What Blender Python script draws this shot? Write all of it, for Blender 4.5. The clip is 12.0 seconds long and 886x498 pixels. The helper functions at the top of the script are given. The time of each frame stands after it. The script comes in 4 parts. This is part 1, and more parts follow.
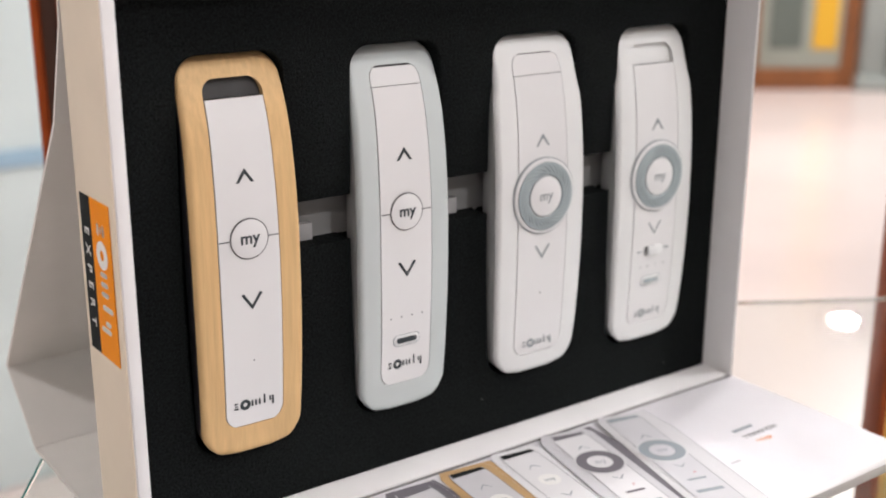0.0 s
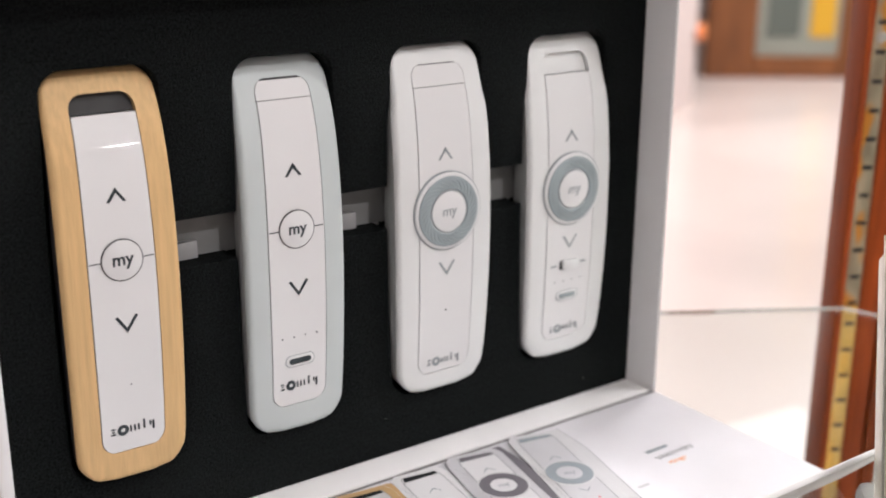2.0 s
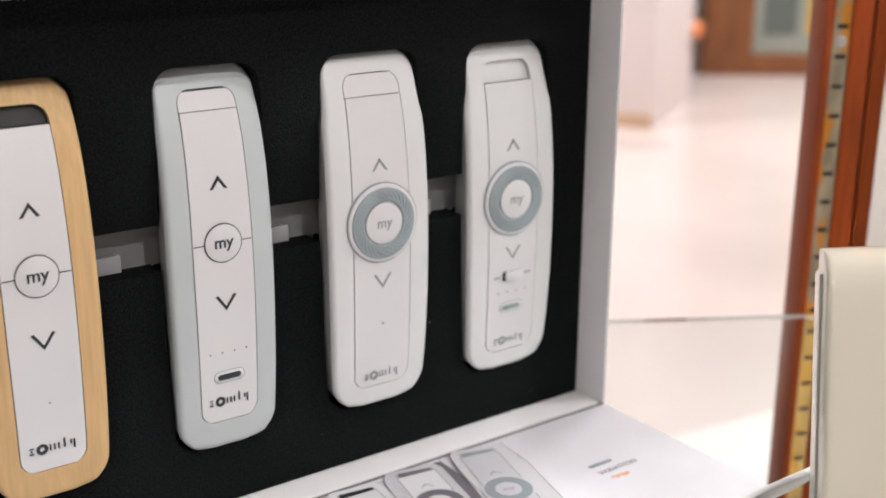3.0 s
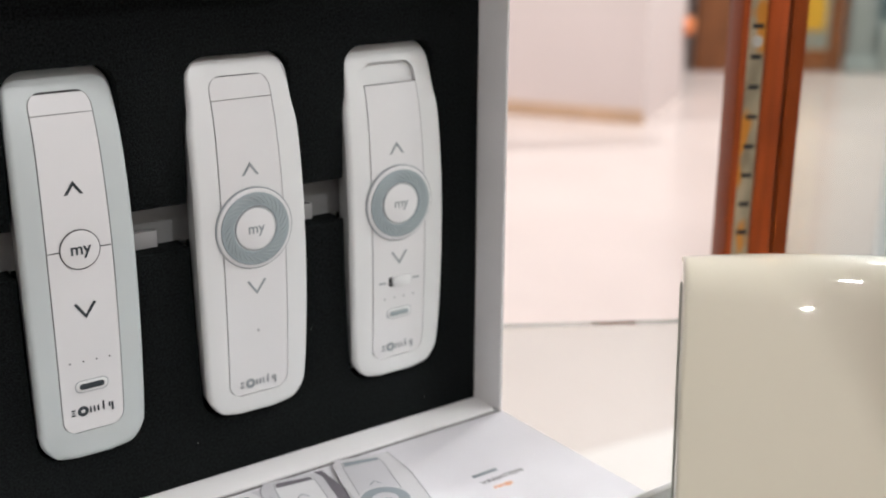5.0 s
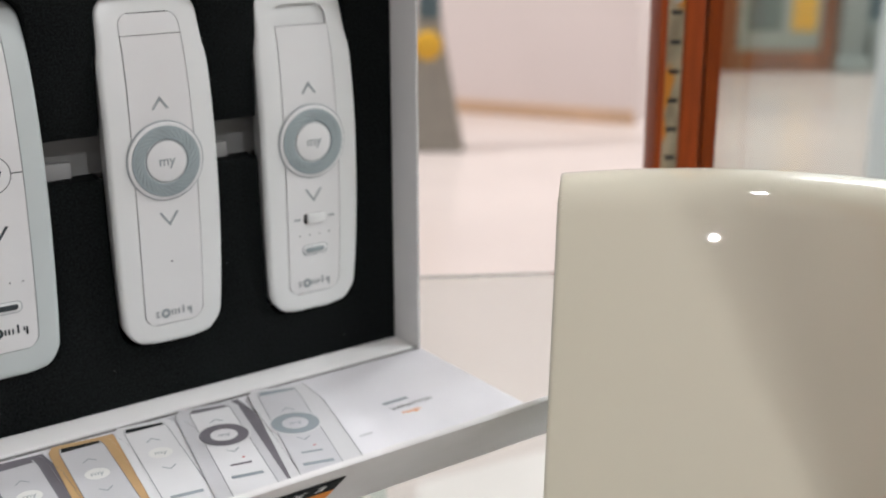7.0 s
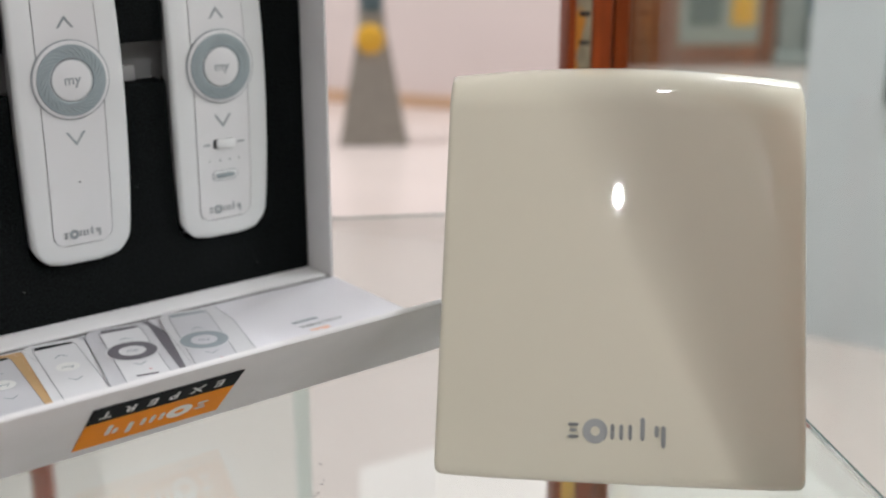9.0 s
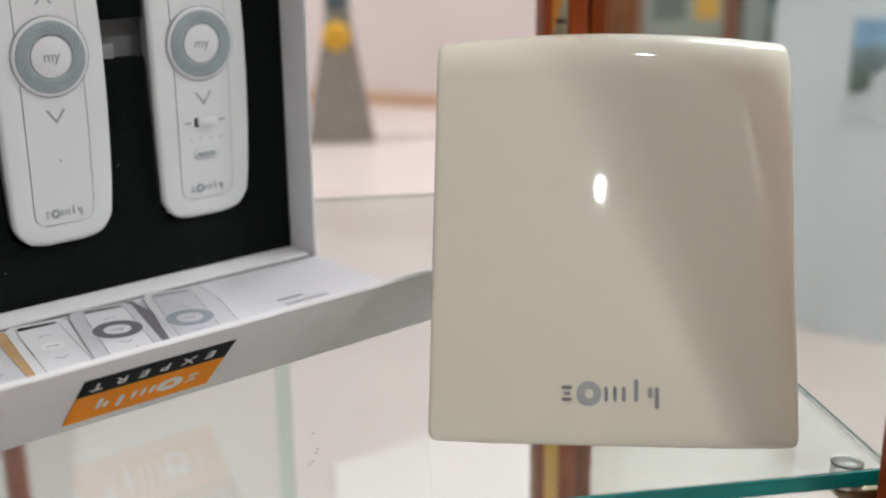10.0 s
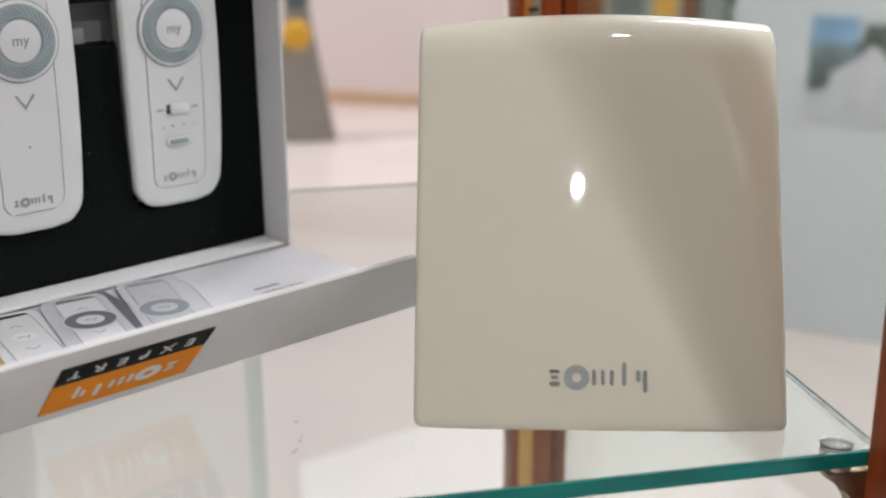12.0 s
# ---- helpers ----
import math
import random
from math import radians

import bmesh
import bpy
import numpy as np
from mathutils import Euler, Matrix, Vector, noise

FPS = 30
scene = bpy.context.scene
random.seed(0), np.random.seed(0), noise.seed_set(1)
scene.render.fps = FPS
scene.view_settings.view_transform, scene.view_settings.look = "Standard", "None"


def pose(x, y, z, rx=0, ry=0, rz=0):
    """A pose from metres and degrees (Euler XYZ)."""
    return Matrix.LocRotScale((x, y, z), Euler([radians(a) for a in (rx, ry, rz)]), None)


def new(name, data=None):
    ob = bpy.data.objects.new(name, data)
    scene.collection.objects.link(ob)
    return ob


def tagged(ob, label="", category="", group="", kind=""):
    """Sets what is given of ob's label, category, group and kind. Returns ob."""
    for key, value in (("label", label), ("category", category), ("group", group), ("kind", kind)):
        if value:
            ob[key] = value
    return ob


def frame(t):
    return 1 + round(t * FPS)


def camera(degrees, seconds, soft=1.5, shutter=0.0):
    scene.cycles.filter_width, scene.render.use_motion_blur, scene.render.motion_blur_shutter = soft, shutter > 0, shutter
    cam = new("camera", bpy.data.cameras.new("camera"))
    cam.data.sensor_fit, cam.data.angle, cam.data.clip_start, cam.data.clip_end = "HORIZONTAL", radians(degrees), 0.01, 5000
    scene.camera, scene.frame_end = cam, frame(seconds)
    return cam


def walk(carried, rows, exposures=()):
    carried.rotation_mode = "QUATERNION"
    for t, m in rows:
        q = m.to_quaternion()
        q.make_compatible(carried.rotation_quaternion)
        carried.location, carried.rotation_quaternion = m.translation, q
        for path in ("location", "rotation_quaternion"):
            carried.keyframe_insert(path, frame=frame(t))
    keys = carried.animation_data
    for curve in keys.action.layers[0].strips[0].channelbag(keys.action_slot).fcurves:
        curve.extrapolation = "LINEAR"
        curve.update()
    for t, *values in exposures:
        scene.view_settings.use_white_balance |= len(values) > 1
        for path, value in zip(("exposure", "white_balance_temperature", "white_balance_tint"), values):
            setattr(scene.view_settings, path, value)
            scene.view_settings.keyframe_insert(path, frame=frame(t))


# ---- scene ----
cam = camera(41.1, 12.0, soft=1.9)
METRES, EYE, TILT, LEAN, TURN = 0.25, 0.2255, 0.0, 0.0, -35.9
ROWS = [
    (0.0, 0.0, 0.0, 0.0, 0.04, -16.59, -0.14),
    (0.5, 0.0334, 0.0155, 0.0005, -0.01, -16.76, -0.23),
    (1.0, 0.0731, 0.0299, 0.0149, 0.02, -16.93, -0.24),
    (1.5, 0.1152, 0.0464, 0.0266, 0.06, -17.01, -0.21),
    (2.0, 0.162, 0.0716, 0.0303, 0.18, -17.27, -0.31),
    (2.5, 0.2106, 0.0947, 0.0362, 0.17, -17.37, -0.36),
    (3.0, 0.2647, 0.1119, 0.0426, 0.18, -17.38, -0.18),
    (3.5, 0.3163, 0.1197, 0.0438, 0.22, -17.41, -0.18),
    (5.5, 0.5124, 0.1511, 0.048, 0.17, -17.63, -0.2),
    (6.0, 0.5632, 0.1282, 0.0288, 0.24, -17.47, -0.03),
    (6.5, 0.5933, 0.0887, -0.0002, 0.26, -17.39, 0.06),
    (7.0, 0.6113, 0.0505, -0.0475, 0.07, -17.27, 0.16),
    (9.0, 0.6815, -0.0295, -0.1675, -2.49, -17.25, 0.06),
    (9.5, 0.6646, -0.0363, -0.1954, -3.38, -17.27, 0.36),
    (10.0, 0.6517, -0.0371, -0.209, -4.26, -17.32, 0.57),
    (10.5, 0.6387, -0.0277, -0.2095, -4.91, -17.28, 0.6),
    (11.0, 0.6306, -0.0308, -0.2109, -5.5, -17.34, 0.41),
    (11.5, 0.6245, -0.0273, -0.2283, -5.9, -17.37, 0.48),
    (12.0, 0.6218, -0.017, -0.2361, -6.21, -17.35, 0.36),
]
walk(cam, [(t, pose(0, 0, EYE, TILT, LEAN, TURN) @ pose(METRES * x, METRES * y, METRES * z, 90 + pitch, roll, yaw)) for t, x, y, z, yaw, pitch, roll in ROWS],
     exposures=[(0, -0.37, 6720, 15), (1.0, -0.40, 6690, 15), (2.5, -0.46, 6670, 15), (3.5, -0.51, 6650, 13), (5.5, -0.64, 6530, 11), (7.0, -0.76, 6480, 10), (9.0, -0.86, 6430, 10), (12.0, -0.84, 6430, 11)])

cam.data.dof.use_dof = True
cam.data.dof.focus_distance = 0.42
cam.data.dof.aperture_fstop = 9.5

# ---- world and lights ----
world = bpy.data.worlds.new("shop_world")
scene.world = world
world.use_nodes = True
world.node_tree.nodes["Background"].inputs[0].default_value = (1.0, 0.95, 0.9, 1)
world.node_tree.nodes["Background"].inputs[1].default_value = 0.18


FLOOR_Z = -1.0
CEIL_Z = 1.75
LAMPS = [(-1.18, -1.63, 16, 0.06), (0.56, -1.75, 37, 0.13), (0.42, -0.82, 7.9, 0.07), (0.54, -0.06, 1.9, 0.085), (2.3, 0.98, 46, 0.6), (4.69, 3.19, 72, 0.10), (2.2, 4.9, 90, 0.12), (6.6, 4.0, 75, 0.12), (2.3, -0.6, 42, 0.12), (-1.2, 0.7, 24, 0.10), (3.0, -7.3, 70, 0.22)]


def downlight(x, y, watts, across):
    lamp = bpy.data.lights.new("downlight", "AREA")
    lamp.shape, lamp.size, lamp.energy, lamp.color = "DISK", across, watts, (0.985, 1.0, 1.02)
    ob = new("downlight_lamp", lamp)
    ob.matrix_world = pose(x, y, CEIL_Z - 0.03)
    return ob


for lx, ly, lw, ls in LAMPS:
    downlight(lx, ly, lw, ls)


# ---- materials ----
def mat(name, base, rough=0.5, metal=0.0, var=0.06, scale=40.0, bump=0.0, bscale=400.0, spec=0.5, coat=0.0, stretch=None):
    m = bpy.data.materials.new(name)
    m.use_nodes = True
    nt = m.node_tree
    b = nt.nodes["Principled BSDF"]
    b.inputs["Roughness"].default_value = rough
    b.inputs["Metallic"].default_value = metal
    b.inputs["Specular IOR Level"].default_value = spec
    b.inputs["Coat Weight"].default_value = coat
    b.inputs["Coat Roughness"].default_value = 0.025
    tc = nt.nodes.new("ShaderNodeTexCoord")
    mp = nt.nodes.new("ShaderNodeMapping")
    nt.links.new(tc.outputs["Object"], mp.inputs["Vector"])
    if stretch:
        mp.inputs["Scale"].default_value = stretch
    n1 = nt.nodes.new("ShaderNodeTexNoise")
    n1.inputs["Scale"].default_value = scale
    n1.inputs["Detail"].default_value = 6
    nt.links.new(mp.outputs["Vector"], n1.inputs["Vector"])
    ramp = nt.nodes.new("ShaderNodeValToRGB")
    lo = [max(0, c * (1 - var)) for c in base]
    hi = [min(1, c * (1 + var)) for c in base]
    ramp.color_ramp.elements[0].color = (*lo, 1)
    ramp.color_ramp.elements[1].color = (*hi, 1)
    ramp.color_ramp.elements[0].position, ramp.color_ramp.elements[1].position = 0.3, 0.7
    nt.links.new(n1.outputs["Fac"], ramp.inputs["Fac"])
    nt.links.new(ramp.outputs["Color"], b.inputs["Base Color"])
    mr = nt.nodes.new("ShaderNodeMapRange")
    mr.inputs["To Min"].default_value, mr.inputs["To Max"].default_value = max(0.02, rough * 0.85), min(1, rough * 1.15)
    n2 = nt.nodes.new("ShaderNodeTexNoise")
    n2.inputs["Scale"].default_value = scale * 5
    nt.links.new(mp.outputs["Vector"], n2.inputs["Vector"])
    nt.links.new(n2.outputs["Fac"], mr.inputs["Value"])
    nt.links.new(mr.outputs["Result"], b.inputs["Roughness"])
    if bump:
        n3 = nt.nodes.new("ShaderNodeTexNoise")
        n3.inputs["Scale"].default_value = bscale
        n3.inputs["Detail"].default_value = 4
        nt.links.new(mp.outputs["Vector"], n3.inputs["Vector"])
        bp = nt.nodes.new("ShaderNodeBump")
        bp.inputs["Strength"].default_value = bump
        bp.inputs["Distance"].default_value = 0.6 / bscale
        nt.links.new(n3.outputs["Fac"], bp.inputs["Height"])
        nt.links.new(bp.outputs["Normal"], b.inputs["Normal"])
    return m


def glass(name, colour, rough=0.0, ior=1.5):
    m = bpy.data.materials.new(name)
    m.use_nodes = True
    b = m.node_tree.nodes["Principled BSDF"]
    b.inputs["Base Color"].default_value = (*colour, 1)
    b.inputs["Roughness"].default_value = rough
    b.inputs["Transmission Weight"].default_value = 1.0
    b.inputs["IOR"].default_value = ior
    return m


M_CARD = mat("white_card", (0.785, 0.78, 0.775), 0.6, var=0.02, scale=60, bump=0.06, bscale=900, spec=0.2)
M_LID = mat("laminated_lid_print", (0.765, 0.755, 0.785), 0.55, var=0.015, scale=60, spec=0.15)
M_PART_GAP = mat("parting_gap", (0.36, 0.36, 0.31), 0.6)
M_INNER = mat("grey_card", (0.70, 0.675, 0.63), 0.65, var=0.03, scale=50)
# dark card in the notches and flecks; also the painted shade at the hinge
M_INNER_DARK = mat("dark_card_and_hinge_shade", (0.23, 0.23, 0.225), 0.7, var=0.08, scale=50)
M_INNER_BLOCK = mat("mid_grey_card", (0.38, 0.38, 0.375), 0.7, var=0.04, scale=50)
M_FOAM = mat("black_foam", (0.0056, 0.0068, 0.0068), 0.95, var=1.0, scale=1100, bump=1.0, bscale=1300, spec=0.07)
M_WHITE = mat("white_plastic", (0.70, 0.71, 0.70), 0.32, var=0.012, scale=30)
M_WHITE_GLOSS = mat("glossy_white_plastic", (0.70, 0.70, 0.695), 0.36, var=0.012, scale=30, coat=0.6)
M_CASE_GREY = mat("grey_case_plastic", (0.40, 0.41, 0.40), 0.4, var=0.03, scale=40)
M_CASE_DARK = mat("dark_case_plastic", (0.02, 0.023, 0.028), 0.35, var=0.1, scale=40)
M_BLUE = mat("pale_blue_plastic", (0.51, 0.555, 0.548), 0.38, var=0.02, scale=40)
M_RING = mat("grey_rubber", (0.30, 0.35, 0.36), 0.5, var=0.05, scale=120)
M_MARK = mat("dark_print", (0.02, 0.03, 0.035), 0.5, var=0.1)
M_MARK_GREY = mat("grey_print", (0.28, 0.31, 0.32), 0.5, var=0.05)
M_SEAM = mat("seam_shadow_gap", (0.05, 0.05, 0.05), 0.8)
M_WOOD = mat("beech_wood", (0.64, 0.42, 0.20), 0.5, var=0.09, scale=120, bump=0.1, bscale=420, stretch=(5, 5, 0.22), spec=0.3)
M_CREAM = mat("cream_gloss_plastic", (0.68, 0.64, 0.505), 0.42, var=0.01, scale=20, coat=1.0, spec=0.25)
M_CREAM.node_tree.nodes["Principled BSDF"].inputs["Coat IOR"].default_value = 2.0
M_LOGO = mat("silver_grey_print", (0.32, 0.33, 0.32), 0.4)
M_ORANGE = mat("orange_print", (0.90, 0.29, 0.002), 0.5, var=0.02, spec=0.12)
M_BLACK = mat("black_print", (0.012, 0.015, 0.016), 0.75, spec=0.15)
M_PAPER = mat("white_ink", (0.82, 0.82, 0.80), 0.5)
M_CABINET = mat("red_brown_wood", (0.245, 0.042, 0.006), 0.42, var=0.28, scale=30, bump=0.08, bscale=200, stretch=(8, 8, 0.5), spec=0.18)
M_STRIP = mat("worn_reflecting_brass", (0.46, 0.39, 0.27), 0.32, metal=0.75, var=0.35, scale=90, stretch=(1, 1, 0.35))
# orange noise blotches: worn spots, and wood reflections painted into the brass
nt = M_STRIP.node_tree
wear_reflection = nt.nodes.new("ShaderNodeTexNoise")
wear_reflection.inputs["Scale"].default_value = 62.0
wear_reflection.inputs["Detail"].default_value = 2.0
mask = nt.nodes.new("ShaderNodeMapRange")
mask.inputs["From Min"].default_value, mask.inputs["From Max"].default_value = 0.49, 0.56
tint = nt.nodes.new("ShaderNodeMix")
tint.data_type = "RGBA"
tint.inputs["B"].default_value = (0.72, 0.30, 0.05, 1)
ramp_out = next(n for n in nt.nodes if n.bl_idname == "ShaderNodeValToRGB").outputs["Color"]
nt.links.new(next(n for n in nt.nodes if n.bl_idname == "ShaderNodeMapping").outputs["Vector"], wear_reflection.inputs["Vector"])
nt.links.new(wear_reflection.outputs["Fac"], mask.inputs["Value"])
nt.links.new(mask.outputs["Result"], tint.inputs["Factor"])
nt.links.new(ramp_out, tint.inputs["A"])
nt.links.new(tint.outputs["Result"], nt.nodes["Principled BSDF"].inputs["Base Color"])
# brass for the strip's lower length, its golden lighting put into the base colour
M_BRASS_LIT = mat("brass_lit_gold", (0.68, 0.42, 0.10), 0.35, metal=0.6, var=0.35, scale=60, stretch=(1, 1, 0.3))
M_DARKWOOD = mat("dark_groove_wood", (0.05, 0.018, 0.008), 0.6)
M_STEEL = mat("brushed_steel", (0.55, 0.53, 0.49), 0.38, metal=0.85, var=0.18, scale=60, stretch=(1, 1, 0.3))
M_SLOT = mat("slot_dark", (0.01, 0.01, 0.01), 0.9)
M_GLASS = glass("shelf_glass", (0.91, 0.96, 0.945), 0.0, 1.38)
M_GLASS_EDGE = mat("green_glass_edge", (0.002, 0.19, 0.165), 0.15, spec=0.3, var=0.3, scale=25, stretch=(1, 8, 8))
M_PRINT_GREY = mat("print_pale_grey", (0.60, 0.60, 0.62), 0.5, var=0.03, spec=0.25)
M_PRINT_PALE = mat("print_light_grey", (0.66, 0.66, 0.67), 0.5, var=0.03, spec=0.25)
M_SIDE = mat("cream_card", (0.76, 0.66, 0.52), 0.5, var=0.03, scale=40)
M_PANE_EDGE = glass("thick_pane_edge", (0.68, 0.79, 0.76), 0.25)
M_SPECK = mat("dry_speck", (0.18, 0.16, 0.15), 0.9)
M_PALE_FRAME = mat("pale_grey_green_paint", (0.38, 0.42, 0.36), 0.5, var=0.06, scale=4)
M_COLUMN = mat("grey_column_paint", (0.32, 0.36, 0.34), 0.6, var=0.06, scale=4)
M_SIDE_GLASS = glass("side_glass", (0.76, 0.80, 0.76), 0.0, 1.12)
M_EDGE_DARK = mat("dark_glass_edge", (0.03, 0.075, 0.068), 0.55, spec=0.2)
M_EDGE_PALE = mat("pale_glass_edge", (0.20, 0.28, 0.26), 0.4, spec=0.2)
M_BLUE_TRIM = mat("blue_trim", (0.30, 0.45, 0.56), 0.5)
M_PRINT_LINE = mat("print_outline", (0.19, 0.20, 0.22), 0.5)
M_PALE_SLAB = mat("warm_white_slab", (0.84, 0.77, 0.73), 0.5, var=0.03, scale=3)
M_PRINT_RED = mat("print_red", (0.55, 0.03, 0.05), 0.5)
M_PRINT_SLATE = mat("print_slate", (0.17, 0.16, 0.18), 0.5, var=0.05, spec=0.25)
M_PRINT_WOOD = mat("print_wood_tone", (0.55, 0.36, 0.18), 0.5, var=0.08, spec=0.25)
M_PRINT_WHITE = mat("print_white", (0.74, 0.74, 0.75), 0.5, var=0.02, spec=0.25)
M_PRINT_RING = mat("print_blue_grey", (0.30, 0.34, 0.37), 0.5, spec=0.25)
M_FLOOR = mat("pale_beige_tile", (0.74, 0.645, 0.60), 0.25, var=0.05, scale=1.5)
M_WALL = mat("pinkish_white_wall", (0.78, 0.68, 0.65), 0.7, var=0.04, scale=1.2)
M_PANEL = mat("bluish_white_panel", (0.72, 0.76, 0.79), 0.6, var=0.03, scale=1.5)
M_WALL_WHITE = mat("white_wall", (0.78, 0.78, 0.78), 0.7, var=0.03, scale=1.5)
M_CEIL = mat("white_ceiling", (0.88, 0.88, 0.88), 0.8, var=0.02, scale=2)
M_SKIRT = mat("orange_wood_skirting", (0.64, 0.43, 0.28), 0.5, var=0.1, scale=6)
M_FRAME = mat("brown_window_wood", (0.25, 0.088, 0.026), 0.5, var=0.2, scale=10, stretch=(1, 1, 0.3))
M_GREYFAB = mat("grey_fabric", (0.33, 0.31, 0.27), 0.85, var=0.1, scale=20)
M_YELLOW = mat("yellow_plastic", (0.75, 0.42, 0.03), 0.5, var=0.05)
M_SLATE = mat("dark_teal_fabric", (0.10, 0.15, 0.17), 0.8, var=0.1)
M_ORANGE_DISC = mat("plain_orange", (0.85, 0.26, 0.08), 0.3, var=0.05)
M_SAGE = mat("grey_green_panel", (0.12, 0.145, 0.125), 0.5, var=0.06, scale=4)
M_TEAL = mat("pale_teal_panel", (0.60, 0.69, 0.68), 0.5, var=0.08, scale=3)
M_SKYPRINT = mat("poster_sky_blue", (0.30, 0.50, 0.72), 0.4, var=0.2, scale=9)
M_LEAFPRINT = mat("poster_green", (0.11, 0.145, 0.13), 0.4, var=0.7, scale=14)
M_GREYPRINT = mat("poster_grey", (0.66, 0.69, 0.72), 0.4, var=0.12, scale=10)
M_HILLPRINT = mat("poster_hill", (0.19, 0.25, 0.27), 0.4, var=0.5, scale=16)
M_PALEPRINT = mat("poster_pale", (0.68, 0.68, 0.74), 0.4, var=0.12, scale=12)


# ---- builders ----
def mesh_of(bm, name, smooth=True):
    bmesh.ops.recalc_face_normals(bm, faces=bm.faces)
    me = bpy.data.meshes.new(name)
    bm.to_mesh(me)
    bm.free()
    if smooth:
        for p in me.polygons:
            p.use_smooth = True
        me.set_sharp_from_angle(angle=radians(38))
    return me


def part(name, bm, material, parent=None, label="", at=None, smooth=True):
    ob = new(name, mesh_of(bm, name, smooth))
    ob.data.materials.append(material)
    if parent is not None:
        ob.parent = parent
    if at is not None:
        ob.matrix_local = at
    if label:
        ob["label"] = label
    return ob


def thing(name, m, label, category, group=""):
    e = new(name)
    e.empty_display_size = 0.01
    e.matrix_world = m
    return tagged(e, label, category, group)


def box(x0, x1, y0, y1, z0, z1, bevel=0.0, seg=2, bm=None):
    own = bm or bmesh.new()
    r = bmesh.ops.create_cube(own, size=1.0)
    for v in r["verts"]:
        v.co = Vector(((x0 + x1) / 2 + v.co.x * (x1 - x0), (y0 + y1) / 2 + v.co.y * (y1 - y0), (z0 + z1) / 2 + v.co.z * (z1 - z0)))
    if bevel:
        edges = list({e for v in r["verts"] for e in v.link_edges})
        bmesh.ops.bevel(own, geom=edges, offset=bevel, segments=seg, affect="EDGES", profile=0.5)
    return own


def prism(points, depth0, depth1, bevel=0.0, bm=None):
    """A flat outline in x and z, from y=depth0 (front) to y=depth1."""
    own = bm or bmesh.new()
    a = [own.verts.new((x, depth0, z)) for x, z in points]
    b = [own.verts.new((x, depth1, z)) for x, z in points]
    front = own.faces.new(a)
    own.faces.new(b[::-1])
    n = len(points)
    for i in range(n):
        own.faces.new((a[i], b[i], b[(i + 1) % n], a[(i + 1) % n]))
    if bevel:
        bmesh.ops.bevel(own, geom=list(front.edges), offset=bevel, segments=2, affect="EDGES", profile=0.5)
    return own


def rounded(w, h, r, n=5, cx=0.0, cz=0.0):
    pts = []
    for sx, sz, a0 in ((1, 1, 0), (-1, 1, 90), (-1, -1, 180), (1, -1, 270)):
        for i in range(n + 1):
            a = radians(a0 + 90 * i / n)
            pts.append((cx + sx * (w / 2 - r) + r * math.cos(a), cz + sz * (h / 2 - r) + r * math.sin(a)))
    return pts


def disc(r, depth0, depth1, bevel=0.0, n=48, r_in=0.0, cx=0.0, cz=0.0):
    """A disc or ring facing -y."""
    bm = bmesh.new()
    prof = [(r, depth1), (r, depth0 + bevel), (r - bevel * 0.3, depth0 + bevel * 0.3), (r - bevel, depth0)] if bevel else [(r, depth1), (r, depth0)]
    prof += [(r_in + bevel, depth0), (r_in, depth0 + bevel), (r_in, depth1)] if r_in else []
    rows = []
    for i in range(n):
        a = 2 * math.pi * i / n
        rows.append([bm.verts.new((cx + rr * math.cos(a), y, cz + rr * math.sin(a))) for rr, y in prof])
    for i in range(n):
        p, q = rows[i], rows[(i + 1) % n]
        for j in range(len(prof) - 1):
            bm.faces.new((p[j], p[j + 1], q[j + 1], q[j]))
    if not r_in:
        bm.faces.new([row[-1] for row in rows])
    return bm


def text(name, body, size, material, parent, at, thick=0.00004, label="", bold=0.0, shear=0.0):
    cu = bpy.data.curves.new(name, "FONT")
    cu.body, cu.size, cu.extrude, cu.offset, cu.shear = body, size, thick, bold, shear
    cu.align_x, cu.align_y = "CENTER", "CENTER"
    cu.resolution_u = 3
    tmp = bpy.data.objects.new(name + "_tmp", cu)
    me = bpy.data.meshes.new_from_object(tmp)
    bpy.data.objects.remove(tmp)
    ob = new(name, me)
    me.materials.clear()
    me.materials.append(material)
    ob.parent = parent
    ob.matrix_local = at
    if label:
        ob["label"] = label
    return ob


def chevron(size, width, up, y, cz):
    """Two thin strokes that meet in a point."""
    s = 1 if up else -1
    h, w = size * 0.31, size * 0.5
    k = width * 0.72
    tip = cz + s * h
    pts = [(-w, cz - s * h), (-w + width * 0.75, cz - s * h - s * width * 0.25), (0, tip - s * k), (w - width * 0.75, cz - s * h - s * width * 0.25), (w, cz - s * h), (0, tip + s * k * 0.6)]
    bm = bmesh.new()
    f = [bm.verts.new((x, y, z)) for x, z in pts]
    b = [bm.verts.new((x, y + 0.0004, z)) for x, z in pts]
    for i, j, k2, l in ((0, 1, 2, 5), (5, 2, 3, 4)):
        bm.faces.new((f[i], f[j], f[k2], f[l]))
    for i in range(6):
        bm.faces.new((f[i], f[(i + 1) % 6], b[(i + 1) % 6], b[i]))
    return bm


